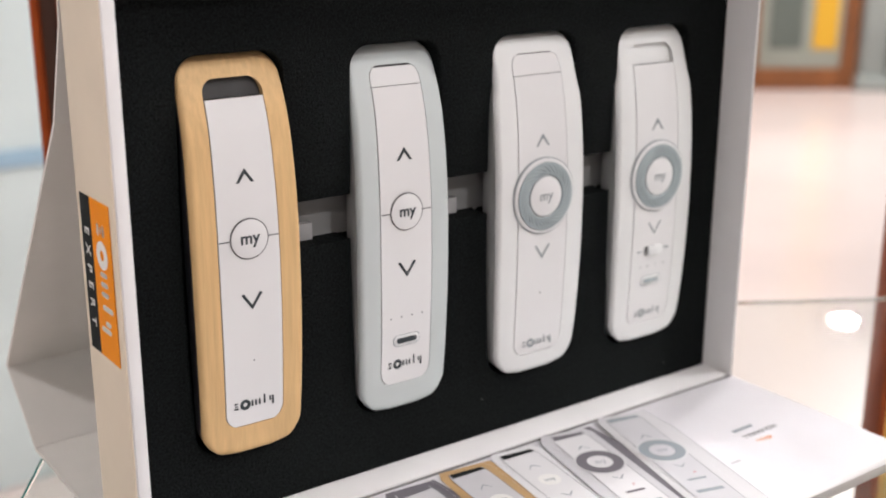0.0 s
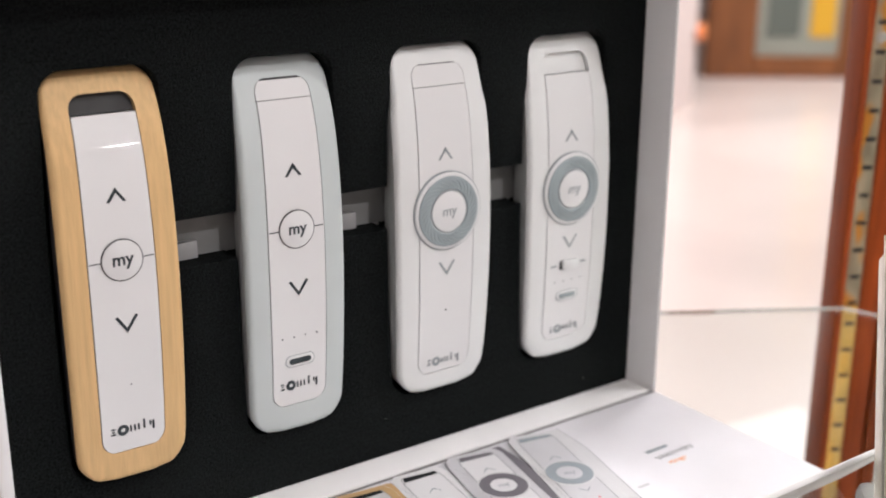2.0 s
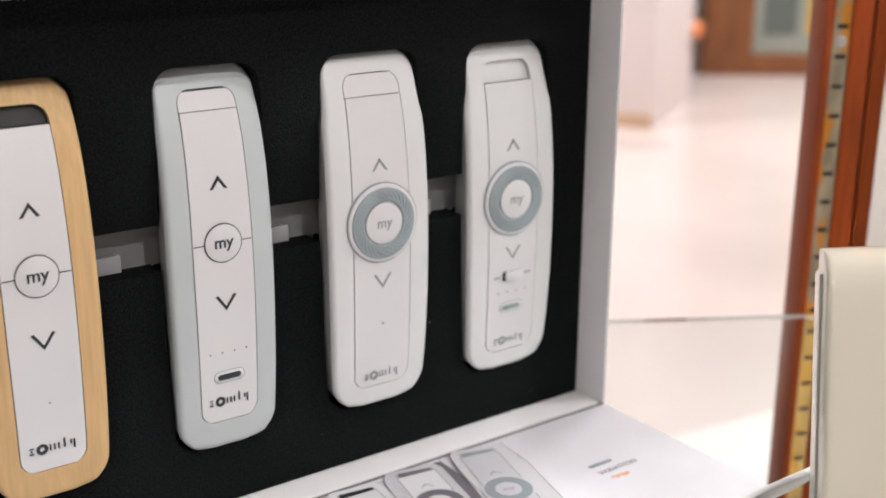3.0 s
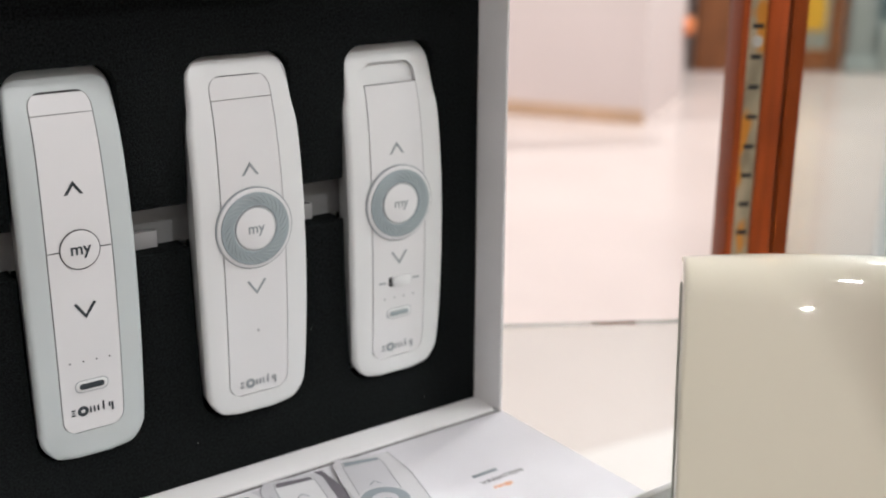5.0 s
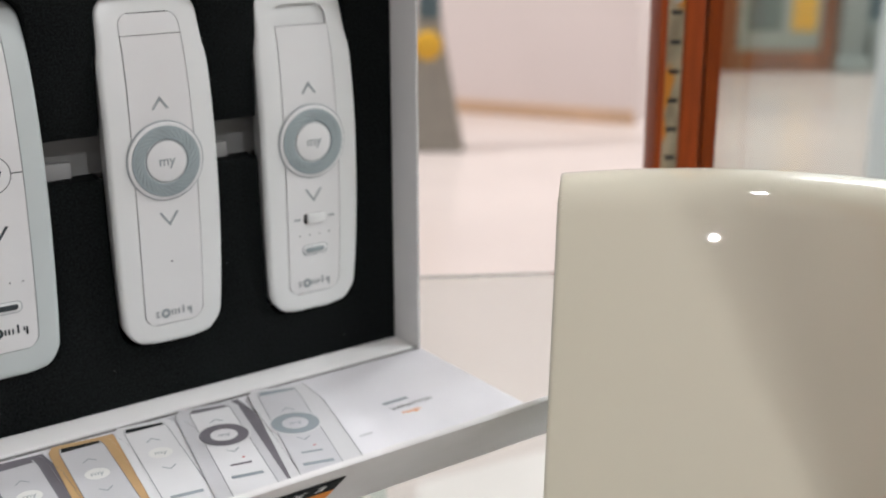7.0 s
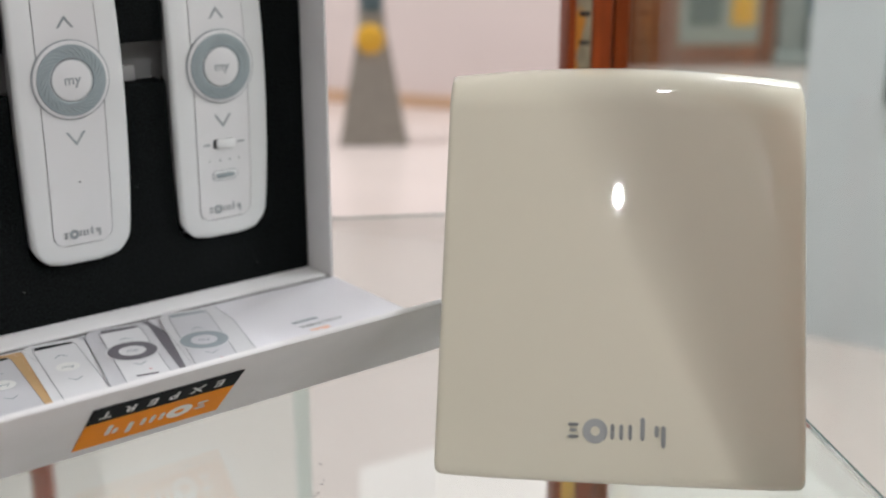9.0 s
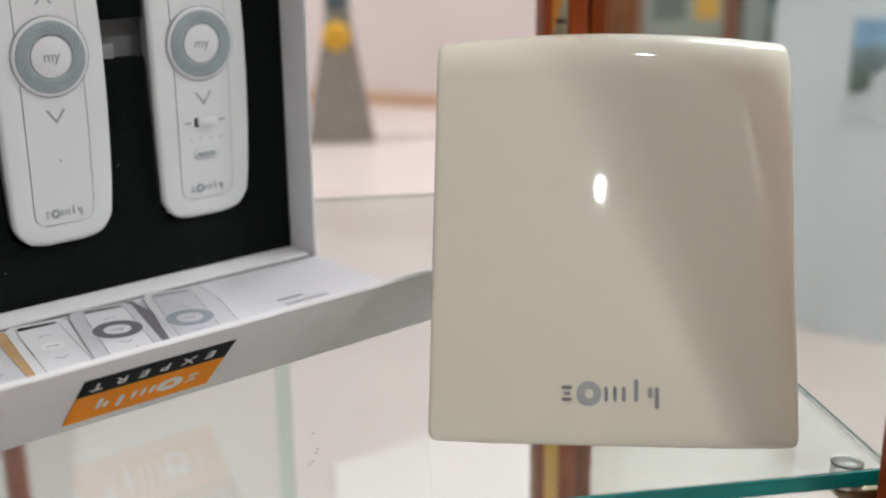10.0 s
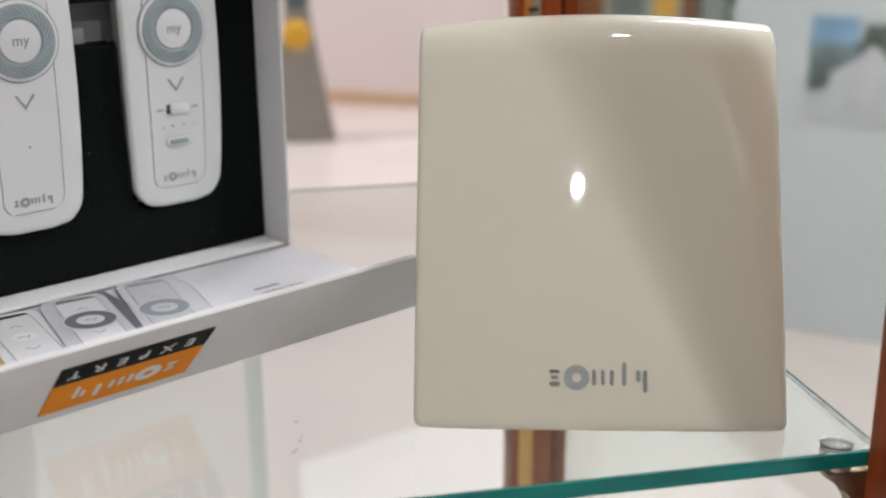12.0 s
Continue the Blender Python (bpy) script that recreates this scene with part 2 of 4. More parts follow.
def maker_mark(parent, width, y, cx, cz, material, m=None):
    """A maker's mark as plain shapes: a ring with plain upright and flat bars."""
    h = width * 0.15
    part("mark_ring", disc(width * 0.12, y, y + 0.0003, n=28, r_in=width * 0.046, cx=cx - width * 0.23, cz=cz), material, parent, at=m, smooth=False)
    for x0, x1, z0, z1 in ((-0.49, -0.39, 0.28, 0.5), (-0.47, -0.41, -0.1, 0.12), (-0.49, -0.39, -0.5, -0.28), (-0.085, -0.045, -0.5, 0.5), (0.0, 0.04, -0.5, 0.5), (0.085, 0.125, -0.5, 0.5), (0.20, 0.245, -0.5, 1.0), (0.335, 0.378, -0.25, 0.5), (0.40, 0.443, -0.9, 0.5)):
        part("mark_bar", prism(rounded((x1 - x0) * width, (z1 - z0) * h, h * 0.18, 3, cx + (x0 + x1) / 2 * width, cz + (z0 + z1) / 2 * h), y, y + 0.0003), material, parent, at=m, smooth=False)

# ---- remote controls ----
# local axes: x to the right, z along the length, the front faces -y
LEN = {False: 0.1438, True: 0.1430}


def half_width(z, wide):
    """Half the outline's width: full at the grip, drawn in at the neck and the foot."""
    top = 0.0232 if wide else 0.0208
    s = (z - 0.006) / 0.0715
    w = top - (0.0017 if wide else 0.0009) * max(0, -s) ** 2.4 - (0.0012 if wide else 0.0017) * max(0, s) ** 1.6
    neck = min(1, max(0, (z - 0.044) / 0.010))
    return w - (0.0012 if wide else 0.0) * neck * neck * (3 - 2 * neck)


def rounded_half(z, z0, z1, w, r0, r1):
    """Half width with round corners at both ends."""
    if z < z0 + r0:
        d = min(r0, z0 + r0 - z)
        return w - r0 + math.sqrt(max(0, r0 * r0 - d * d))
    if z > z1 - r1:
        d = min(r1, z - z1 + r1)
        return w - r1 + math.sqrt(max(0, r1 * r1 - d * d))
    return w


def face_y(z, wide=True):
    """The front's arch along the length; the head bends back into its pocket."""
    t = (z + 0.008) / 0.0715
    return 0.0036 * t * t + 1.0 * max(0, z - 0.010) ** 2 + 1.6 * max(0, z - 0.036) ** 2 + (1.5 if wide else 4.0) * max(0, z - 0.044) ** 2


OPEN1 = 0.0640


def opening_half(z, low, wide):
    w = (0.0134 if wide else 0.0120) - 0.0011 * max(0, z / 0.0715) ** 1.5 - 0.0006 * max(0, -z / 0.0715) ** 2
    return rounded_half(z, low, OPEN1, w, 0.0052, 0.0050)


def samples(z0, z1, r0, r1, n=30):
    zs = [z0 + r0 * (1 - math.cos(radians(90 * i / 10))) for i in range(10)]
    zs += [z0 + r0 + (z1 - r1 - z0 - r0) * i / n for i in range(n + 1)]
    zs += [z1 - r1 * (1 - math.sin(radians(90 * i / 10))) for i in range(1, 11)]
    return zs


def shell(low, wide, depth=0.0028):
    """The front frame: an arched slab with round edges and a long opening in its front."""
    zs = sorted(set(round(z, 6) for z in samples(-LEN[wide] / 2, LEN[wide] / 2, 0.0085, 0.0080) + samples(low, OPEN1, 0.0052, 0.0050, 4)))
    bm, rows, r = bmesh.new(), [], 0.0024
    side = [(0.0006, depth), (0.0, r), (0.0002, r * 0.62), (0.0007, r * 0.26), (0.0013, r * 0.07), (0.0022, 0.0)]
    for z in zs:
        wo = rounded_half(z, -LEN[wide] / 2, LEN[wide] / 2, half_width(z, wide), 0.0085, 0.0080)
        wi = opening_half(min(max(z, low), OPEN1), low, wide)
        e = min(z + LEN[wide] / 2, LEN[wide] / 2 - z)
        drop = r - math.sqrt(max(0, r * r - (r - e) ** 2)) if e < r else 0.0
        y = face_y(z, wide)
        row = [(wo - dx, max(dy, min(drop, depth)) + y) for dx, dy in side]
        row += [(wi, drop + y), (wi, y + 0.004)]
        inside = low - 1e-6 <= z <= OPEN1 + 1e-6
        rows.append((z, row, inside))
    vr = [[bm.verts.new((x, y, z)) for x, y in row] for z, row, _ in rows]
    vl = [[bm.verts.new((-x, y, z)) for x, y in row] for z, row, _ in rows]
    for i in range(len(rows) - 1):
        for v in (vr, vl):
            for j in range(6):
                bm.faces.new((v[i][j], v[i][j + 1], v[i + 1][j + 1], v[i + 1][j]))
            if rows[i][2] and rows[i + 1][2]:
                bm.faces.new((v[i][6], v[i][7], v[i + 1][7], v[i + 1][6]))
        bm.faces.new((vr[i][0], vl[i][0], vl[i + 1][0], vr[i + 1][0]))
        j = 7 if rows[i][2] and rows[i + 1][2] else 6
        bm.faces.new((vr[i][j], vl[i][j], vl[i + 1][j], vr[i + 1][j]))
    for i in range(1, len(rows) - 1):
        if rows[i][2] and not (rows[i - 1][2] and rows[i + 1][2]):
            bm.faces.new((vr[i][6], vl[i][6], vl[i][7], vr[i][7]))
    for i in (0, len(rows) - 1):
        bm.faces.new([*vr[i][:7], *vl[i][:7][::-1]])
    for v in [v for v in bm.verts if not v.link_faces]:
        bm.verts.remove(v)
    return bm


def back_half(wide, y0, y1, inset, taper):
    """A band of the case behind the front frame, following its arch."""
    bm, rows = bmesh.new(), []
    for z in samples(-LEN[wide] / 2 + inset, LEN[wide] / 2 - inset, 0.0085, 0.0080):
        w = rounded_half(z, -LEN[wide] / 2 + inset, LEN[wide] / 2 - inset, half_width(z, wide) - inset, 0.0085, 0.0080)
        y = face_y(z, wide)
        a, b = y + y0, max(y1, y + y0 + 0.002)
        ring = ((-w, a), (-w + taper * 0.2, a + (b - a) * 0.6), (-w + taper, b), (w - taper, b), (w - taper * 0.2, a + (b - a) * 0.6), (w, a))
        rows.append([bm.verts.new((x, yy, z)) for x, yy in ring])
    for p, q in zip(rows, rows[1:]):
        for j in range(6):
            bm.faces.new((p[j], p[(j + 1) % 6], q[(j + 1) % 6], q[j]))
    bm.faces.new(rows[0])
    bm.faces.new(rows[-1][::-1])
    return bm


def face_plate(low, wide, z0, z1, lift, gap=0.0):
    """A thin plate that fills the opening from z0 to z1."""
    zs = [z for z in sorted(set(round(z, 6) for z in samples(low + gap, OPEN1 - gap, 0.0052, 0.0050, 24) + [z0, z1])) if z0 - 1e-6 <= z <= z1 + 1e-6]
    bm, rows = bmesh.new(), []
    for z in zs:
        zz = min(max(z, low), OPEN1)
        w = opening_half(zz, low, wide) - gap
        y = face_y(z, wide) - lift
        rows.append([bm.verts.new(c) for c in ((-w, y + 0.003, z), (-w, y, z), (w, y, z), (w, y + 0.003, z))])
    for p, q in zip(rows, rows[1:]):
        for j in range(3):
            bm.faces.new((p[j], p[j + 1], q[j + 1], q[j]))
    bm.faces.new(rows[0])
    bm.faces.new(rows[-1][::-1])
    return bm


def bow_end(bm):
    """Curve the lower end: its corners sit higher than its middle."""
    for v in bm.verts:
        s = min(1.0, max(0.0, (-0.052 - v.co.z) / 0.016))
        v.co.z += s * (0.0026 * (v.co.x / 0.018) ** 2 - 0.0008)
    return bm


def remote(x, y, z, body_mat, back_mat, label, wheel, top, mark, extras):
    root = thing("remote_control", pose(x, y, z), label, "remote control", "remote controls in the display box")
    low = -0.0630 if wheel else -0.0609
    part("housing", bow_end(shell(low, wheel)), body_mat, root)
    part("side_seam", bow_end(back_half(wheel, 0.0026, 0.0038, 0.0011, 0.0)), M_SEAM, root)
    part("back_case", bow_end(back_half(wheel, 0.0033, 0.0150, 0.0004, 0.0030)), back_mat, root)
    plate_top = {"hole": 0.0573, "cap": 0.0563, "slot": 0.0552, "capseam": 0.0553}[top]
    part("keypad", bow_end(face_plate(low, wheel, low + 0.0003, plate_top, 0.00015, 0.00038)), M_WHITE_GLOSS, root, "glossy white keypad")
    part("seam", bow_end(face_plate(low, wheel, low + 0.00002, plate_top if top in ("hole", "slot") else OPEN1 - 0.0001, -0.0006, 0.00001)), M_SEAM, root)
    if top == "hole":
        part("slot", face_plate(low, wheel, plate_top - 0.001, OPEN1 - 0.0001, -0.0033, 0.00005), M_SLOT, root, "dark open loop at the top")
    elif top in ("cap", "capseam"):
        part("end_cap", face_plate(low, wheel, plate_top + 0.0003, OPEN1 - (0.0008 if top == "cap" else 0.0004), 0.0001, 0.0003), M_WHITE_GLOSS, root)
    else:
        part("slot_floor", face_plate(low, wheel, plate_top - 0.001, OPEN1 - 0.0002, -0.0020, 0.0002), M_WHITE, root, "pale recessed slot")
    cy = face_y(0.006) - 0.0002
    bz = 0.0062 if wheel else 0.0092
    if wheel:
        part("wheel_gap", disc(0.0162, cy - 0.0004, cy + 0.002, 0, 64), M_MARK_GREY, root, at=pose(0, 0, bz))
        part("wheel_rim", disc(0.0158, cy - 0.0011, cy + 0.002, 0.0006, 64), M_WHITE_GLOSS, root, at=pose(0, 0, bz))
        ring = disc(0.0144, cy - 0.0017, cy, 0.0004, 64, r_in=0.0089)
        ring_ob = part("scroll_ring", ring, M_RING, root, "ribbed grey scroll ring", at=pose(0, 0, bz))
        ribs = bmesh.new()
        for k in range(30):
            a = 2 * math.pi * k / 30
            prev = None
            for i in range(7):
                f = i / 6
                rr, aa = 0.0093 + 0.0047 * f, a + 0.55 * f
                wv = 0.00026
                c, s = math.cos(aa), math.sin(aa)
                yy = cy - 0.0017 - 0.0003 * math.sin(math.pi * f)
                cur = [ribs.verts.new((rr * c - wv * s * k2, yy if k2 == 0 else cy - 0.00168, rr * s + wv * c * k2)) for k2 in (-1, 0, 1)]
                if prev:
                    for j in (0, 1):
                        ribs.faces.new((prev[j], prev[j + 1], cur[j + 1], cur[j]))
                prev = cur
        part("ribs", ribs, M_RING, ring_ob)
        part("hub", disc(0.0087, cy - 0.0015, cy, 0.0003, 48), M_MARK_GREY, root, at=pose(0, 0, bz))
        by = cy - 0.0018
        part("my_button", disc(0.0083, by, cy, 0.0004, 48), M_WHITE_GLOSS, root, "round white button", at=pose(0, 0, bz))
        text("button_text", "my", 0.0058, mark, root, pose(0, by - 0.0001, bz + 0.0002, 90, 0, 0), bold=0.00008)
    else:
        part("button_gap", disc(0.00735, cy - 0.0002, cy + 0.001, 0, 48), M_SEAM, root, at=pose(0, 0, bz))
        by = cy - 0.0006
        part("my_button", disc(0.0071, by, cy, 0.0006, 48), M_WHITE_GLOSS, root, "round white button", at=pose(0, 0, bz))
        text("button_text", "my", 0.0062, mark, root, pose(0, by - 0.0001, bz + 0.0003, 90, 0, 0), bold=0.00012)
        for sx in (-1, 1):
            part("split_line", box(sx * 0.0092 - 0.0021, sx * 0.0092 + 0.0021, face_y(bz) - 0.0003, face_y(bz), bz - 0.00017, bz + 0.00017), M_MARK, root)
    up, dn = bz + (0.0214 if not wheel else 0.0225), bz - (0.0226 if not wheel else 0.0238)
    wdt = 0.00125 if wheel else 0.00145
    part("up_arrow", chevron(0.0083, wdt, True, face_y(up) - 0.0003, up), mark, root)
    part("down_arrow", chevron(0.0083, wdt, False, face_y(dn) - 0.0003, dn), mark, root)
    lz = -0.0582 if wheel else -0.0526
    maker_mark(root, 0.0170, face_y(lz) - 0.0003, 0, lz, mark)
    if "dot" in extras:
        part("indicator", disc(0.00042 if wheel else 0.0003, face_y(-0.037) - 0.0003, face_y(-0.037), 0, 10), M_MARK, root, at=pose(0, 0, -0.0359))
    if "dots" in extras:
        zc = -0.0356 if wheel else -0.0329
        for k in range(4):
            part("indicator", disc(0.00032, face_y(zc) - 0.0003, face_y(zc), 0, 10), M_MARK, root, at=pose(-0.00735 + 0.0049 * k, 0, zc))
        zc -= 0.0070 if wheel else 0.0098
        yy = face_y(zc)
        part("pill_gap", prism(rounded(0.0124, 0.0048, 0.0022), yy - 0.0003, yy, 0), M_MARK_GREY, root, at=pose(0, 0, zc))
        part("pill_rim", prism(rounded(0.0118, 0.0042, 0.0019), yy - 0.0004, yy, 0.0002), M_WHITE, root, at=pose(0, 0, zc))
        part("pill_button", prism(rounded(0.0092, 0.0021, 0.0009), yy - 0.0008, yy, 0.0002), mark if not wheel else M_RING, root, at=pose(0, 0, zc))
    if "switch" in extras:
        zc = -0.0281
        yy = face_y(zc)
        part("switch_well", prism(rounded(0.0104, 0.0042, 0.0008), yy - 0.00025, yy, 0), M_SEAM, root, at=pose(-0.0001, 0, zc))
        part("switch_knob", prism(rounded(0.0088, 0.0040, 0.0010), yy - 0.0013, yy, 0.0003), M_WHITE, root, at=pose(0.0007, 0, zc))
        for sx in (-1, 1):
            part("switch_caption", box(sx * 0.0084 - 0.0016, sx * 0.0084 + 0.0016, yy - 0.00028, yy, zc - 0.0004, zc + 0.0004), M_MARK_GREY, root)
    return root


SEATS = ((0.1760, 0.3575, 0.1028, False), (0.2433, 0.3598, 0.1018, False), (0.3105, 0.3585, 0.1016, True), (0.3783, 0.3603, 0.1006, True))
remote(*SEATS[0][:3], M_WOOD, M_CASE_DARK, "remote control with beech wood frame, open loop and white keypad", False, "hole", M_MARK, {"dot"})
remote(*SEATS[1][:3], M_BLUE, M_CASE_GREY, "remote control with pale blue-grey frame and white keypad", False, "cap", M_MARK, {"dots"})
remote(*SEATS[2][:3], M_WHITE, M_CASE_GREY, "all-white remote control with grey scroll ring", True, "capseam", M_MARK_GREY, {"dot"})
remote(*SEATS[3][:3], M_WHITE, M_CASE_GREY, "white remote control with scroll ring, slide switch and slot", True, "slot", M_MARK_GREY, {"dots", "switch"})

# ---- display box ----
TX0, TX1, TY0, TY1, TZ0, TZ1 = 0.1272, 0.4276, 0.3502, 0.386, 0.0004, 0.2075
INX, INZ = 0.4236, 0.0043
WALL = 0.0045
FOAM_Y = 0.3655
tray = thing("display_box", pose(0.2775, 0.35, 0), "opened white cardboard display box with black foam insert and easel back", "display box")


def under(name, bm, material, label="", parent=None, smooth=True):
    ob = part(name, bm, material, None, label, None, smooth)
    ob.parent = parent or tray
    ob.matrix_parent_inverse = (parent or tray).matrix_world.inverted()
    return ob


def splayed_wall():
    """The far side: thin at its front rim, thicker towards the foam."""
    bm = bmesh.new()
    plan = ((TX1 - 0.0013, TY0), (TX1, TY0), (TX1, TY1), (INX - 0.0004, TY1), (INX, FOAM_Y))
    a = [bm.verts.new((x, y, TZ0)) for x, y in plan]
    b = [bm.verts.new((x, y, TZ1)) for x, y in plan]
    for k in range(5):
        bm.faces.new((a[k], a[(k + 1) % 5], b[(k + 1) % 5], b[k]))
    bm.faces.new(a[::-1])
    bm.faces.new(b)
    bmesh.ops.bevel(bm, geom=[e for e in bm.edges if e.verts[0].co.y < TY0 + 1e-5 and e.verts[1].co.y < TY0 + 1e-5], offset=0.0004, segments=2, affect="EDGES", profile=0.5)
    return bm


bpy.context.view_layer.update()
under("side_wall", box(TX0, TX0 + WALL, TY0, TY1, TZ0, TZ1, 0.0007), M_CARD)
under("side_wall", splayed_wall(), M_CARD, smooth=False)
under("side_cover", box(TX0 - 0.0005, TX0 - 0.00005, TY0 + 0.0012, TY1 - 0.0004, TZ0 + 0.0005, TZ1 - 0.0005), M_SIDE, "cream-coloured outer side")
under("bottom_wall", box(TX0 + WALL, INX - 0.0003, TY0, TY1, 0.0030, INZ, 0.0004), M_CARD)
under("top_wall", box(TX0 + WALL, INX - 0.0005, TY0, TY1, TZ1 - 0.006, TZ1, 0.0007), M_CARD)
under("back_wall", box(TX0 + WALL, INX - 0.0005, TY1 - 0.003, TY1 - 0.0005, INZ, TZ1 - 0.006), M_CARD)


HZ0, HZ1 = 0.1018, 0.1200


def pocket_loop(gap):
    """The joined outline of the four pockets and three notches, grown by gap."""
    za, zb = HZ0 - (gap - 0.0008), HZ1 + (gap - 0.0008)

    def side(seat, sign, upper):
        x, _, rz, wide = seat
        lo, hi = rz - LEN[wide] / 2 - gap, rz + LEN[wide] / 2 + gap
        arc = [math.cos(radians(90 * k / 8)) for k in range(8)]
        if upper:
            zs = [zb + (hi - 0.0080 - zb) * k / 8 for k in range(9)] + [hi - 0.0080 * (1 - c) for c in arc[::-1]]
        else:
            zs = [lo + 0.0085 * (1 - c) for c in arc] + [lo + 0.0085 + (za - lo - 0.0085) * k / 8 for k in range(9)]
        out = []
        for z in zs:
            zl = min(max(z - rz, -LEN[wide] / 2), LEN[wide] / 2)
            out.append((x + sign * rounded_half(z, lo, hi, half_width(zl, wide) + gap, 0.0085, 0.0080), z))
        return out
    pts = []
    for seat in SEATS:
        pts += side(seat, -1, True) + side(seat, 1, True)[::-1]
    for seat in SEATS[::-1]:
        pts += side(seat, 1, False)[::-1] + side(seat, -1, False)
    return pts


def foam():
    """A slab with a close-fitting pocket for each remote and finger notches between them."""
    x0, x1, z0, z1 = TX0 + WALL + 0.0003, INX - 0.0007, INZ + 0.0002, TZ1 - 0.0063
    bm = bmesh.new()
    rim = [bm.verts.new((x, FOAM_Y, z)) for x, z in ((x0, z0), (x1, z0), (x1, z1), (x0, z1))]
    rings = []
    for gap, y in ((0.0012, 0.0), (0.0006, 0.0003), (0.0003, 0.0010), (0.0003, 0.0022), (0.0003, 0.0135)):
        rings.append([bm.verts.new((x, FOAM_Y + y, z)) for x, z in pocket_loop(gap)])
    n = len(rings[0])
    for p, q in zip(rings, rings[1:]):
        for k in range(n):
            bm.faces.new((p[k], p[(k + 1) % n], q[(k + 1) % n], q[k]))
    edges = [bm.edges.new((rim[k], rim[(k + 1) % 4])) for k in range(4)]
    edges += [bm.edges.get((rings[0][k], rings[0][(k + 1) % n])) for k in range(n)]
    bmesh.ops.triangle_fill(bm, edges=edges, use_beauty=True, use_dissolve=False, normal=(0, -1, 0))
    for c, *_ in SEATS:
        bm.faces.new([bm.verts.new((c + sx * 0.0195, FOAM_Y + 0.0132, z)) for sx, z in ((-1, 0.03), (1, 0.03), (1, 0.176), (-1, 0.176))])
    return bm


under("foam_insert", foam(), M_FOAM, "black foam with pockets and finger notches")
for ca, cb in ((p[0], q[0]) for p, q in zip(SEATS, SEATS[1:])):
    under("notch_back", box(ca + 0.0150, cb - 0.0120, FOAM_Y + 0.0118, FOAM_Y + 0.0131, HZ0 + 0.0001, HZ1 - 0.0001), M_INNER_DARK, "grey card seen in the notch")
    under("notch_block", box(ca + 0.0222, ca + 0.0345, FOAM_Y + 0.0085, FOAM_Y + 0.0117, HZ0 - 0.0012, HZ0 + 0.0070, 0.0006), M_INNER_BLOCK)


def sheet(profile, x0, x1, t):
    """A bent card: profile of (y, z) swept along x."""
    bm = bmesh.new()
    n = len(profile)
    dirs = []
    for i in range(n):
        a, b = profile[max(0, i - 1)], profile[min(n - 1, i + 1)]
        d = Vector((b[0] - a[0], b[1] - a[1])).normalized()
        dirs.append((-d.y, d.x))
    rings = []
    for (y, z), (ny, nz) in zip(profile, dirs):
        rings.append([bm.verts.new(c) for c in ((x0, y, z), (x1, y, z), (x1, y + ny * t, z + nz * t), (x0, y + ny * t, z + nz * t))])
    for p, q in zip(rings, rings[1:]):
        for j in range(4):
            bm.faces.new((p[j], p[(j + 1) % 4], q[(j + 1) % 4], q[j]))
    bm.faces.new(rings[0])
    bm.faces.new(rings[-1][::-1])
    return bm


under("easel_back", sheet([(TY1 + 0.001, TZ1), (TY1 + 0.0035, 0.185), (0.404, 0.150), (0.500, 0.0285), (0.469, 0.0022)], TX0, TX1, 0.0015), M_INNER, "bent cardboard easel back", smooth=False)
under("easel_base", box(TX0, TX1, TY1 + 0.001, 0.4695, 0.0004, 0.0020), M_INNER, smooth=False)
LIDZ = 0.0025
for lx, lz, la in ((0.395, 0.012, 20), (0.338, 0.058, -60), (0.285, 0.021, 35)):
    fleck = under("lint_fleck", box(-0.0004, 0.0004, -0.00012, 0, -0.00008, 0.00008), M_INNER_DARK)
    fleck.matrix_world = pose(lx, FOAM_Y - 0.0001, lz, 0, la, 0)
# dark strip painted in for the shadow line between lid and bottom wall
under("hinge_shade_strip", box(TX0 + 0.001, TX1 - 0.001, 0.3500, 0.3540, 0.0003, 0.0028), M_INNER_DARK, smooth=False)
lid = under("lid", box(TX0, TX1, 0.2525, 0.3498, 0.0002, LIDZ, 0.0004), M_LID, "opened white printed lid lying flat")
under("fold_strip", sheet([(0.2530, 0.0022), (0.2500, 0.0030), (0.2466, 0.0048)], TX0, TX1, 0.0016), M_CARD)
FLAP = 0.0503
flap = part("front_flap", box(TX0 - 0.2775, TX1 - 0.2775, -0.0022, 0, 0, FLAP, 0.0006), M_CARD)
flap.matrix_world = pose(0.2775, 0.2470, 0.0040, 45.0, 0, 0)
bpy.context.view_layer.update()
flap.parent = tray
flap.matrix_parent_inverse = tray.matrix_world.inverted()


def sticker(parent, m, w, h):
    """Orange and black maker's sticker, in local x (across) and z (up), facing -y."""
    k = h * 0.36
    base = part("sticker", box(-w / 2, w / 2, -0.00025, 0, -h / 2 + k, h / 2), M_ORANGE, parent, "orange and black sticker", m)
    part("sticker_band", box(-w / 2, w / 2, -0.00025, 0, -h / 2, -h / 2 + k), M_BLACK, base)
    text("band_text", "E  X  P  E  R  T", k * 0.60, M_PAPER, base, pose(0.001, -0.00032, -h / 2 + k / 2, 90, 0, 0), bold=0.00006)
    maker_mark(base, w * 0.74, -0.0004, 0, k / 2, M_PAPER)
    return base

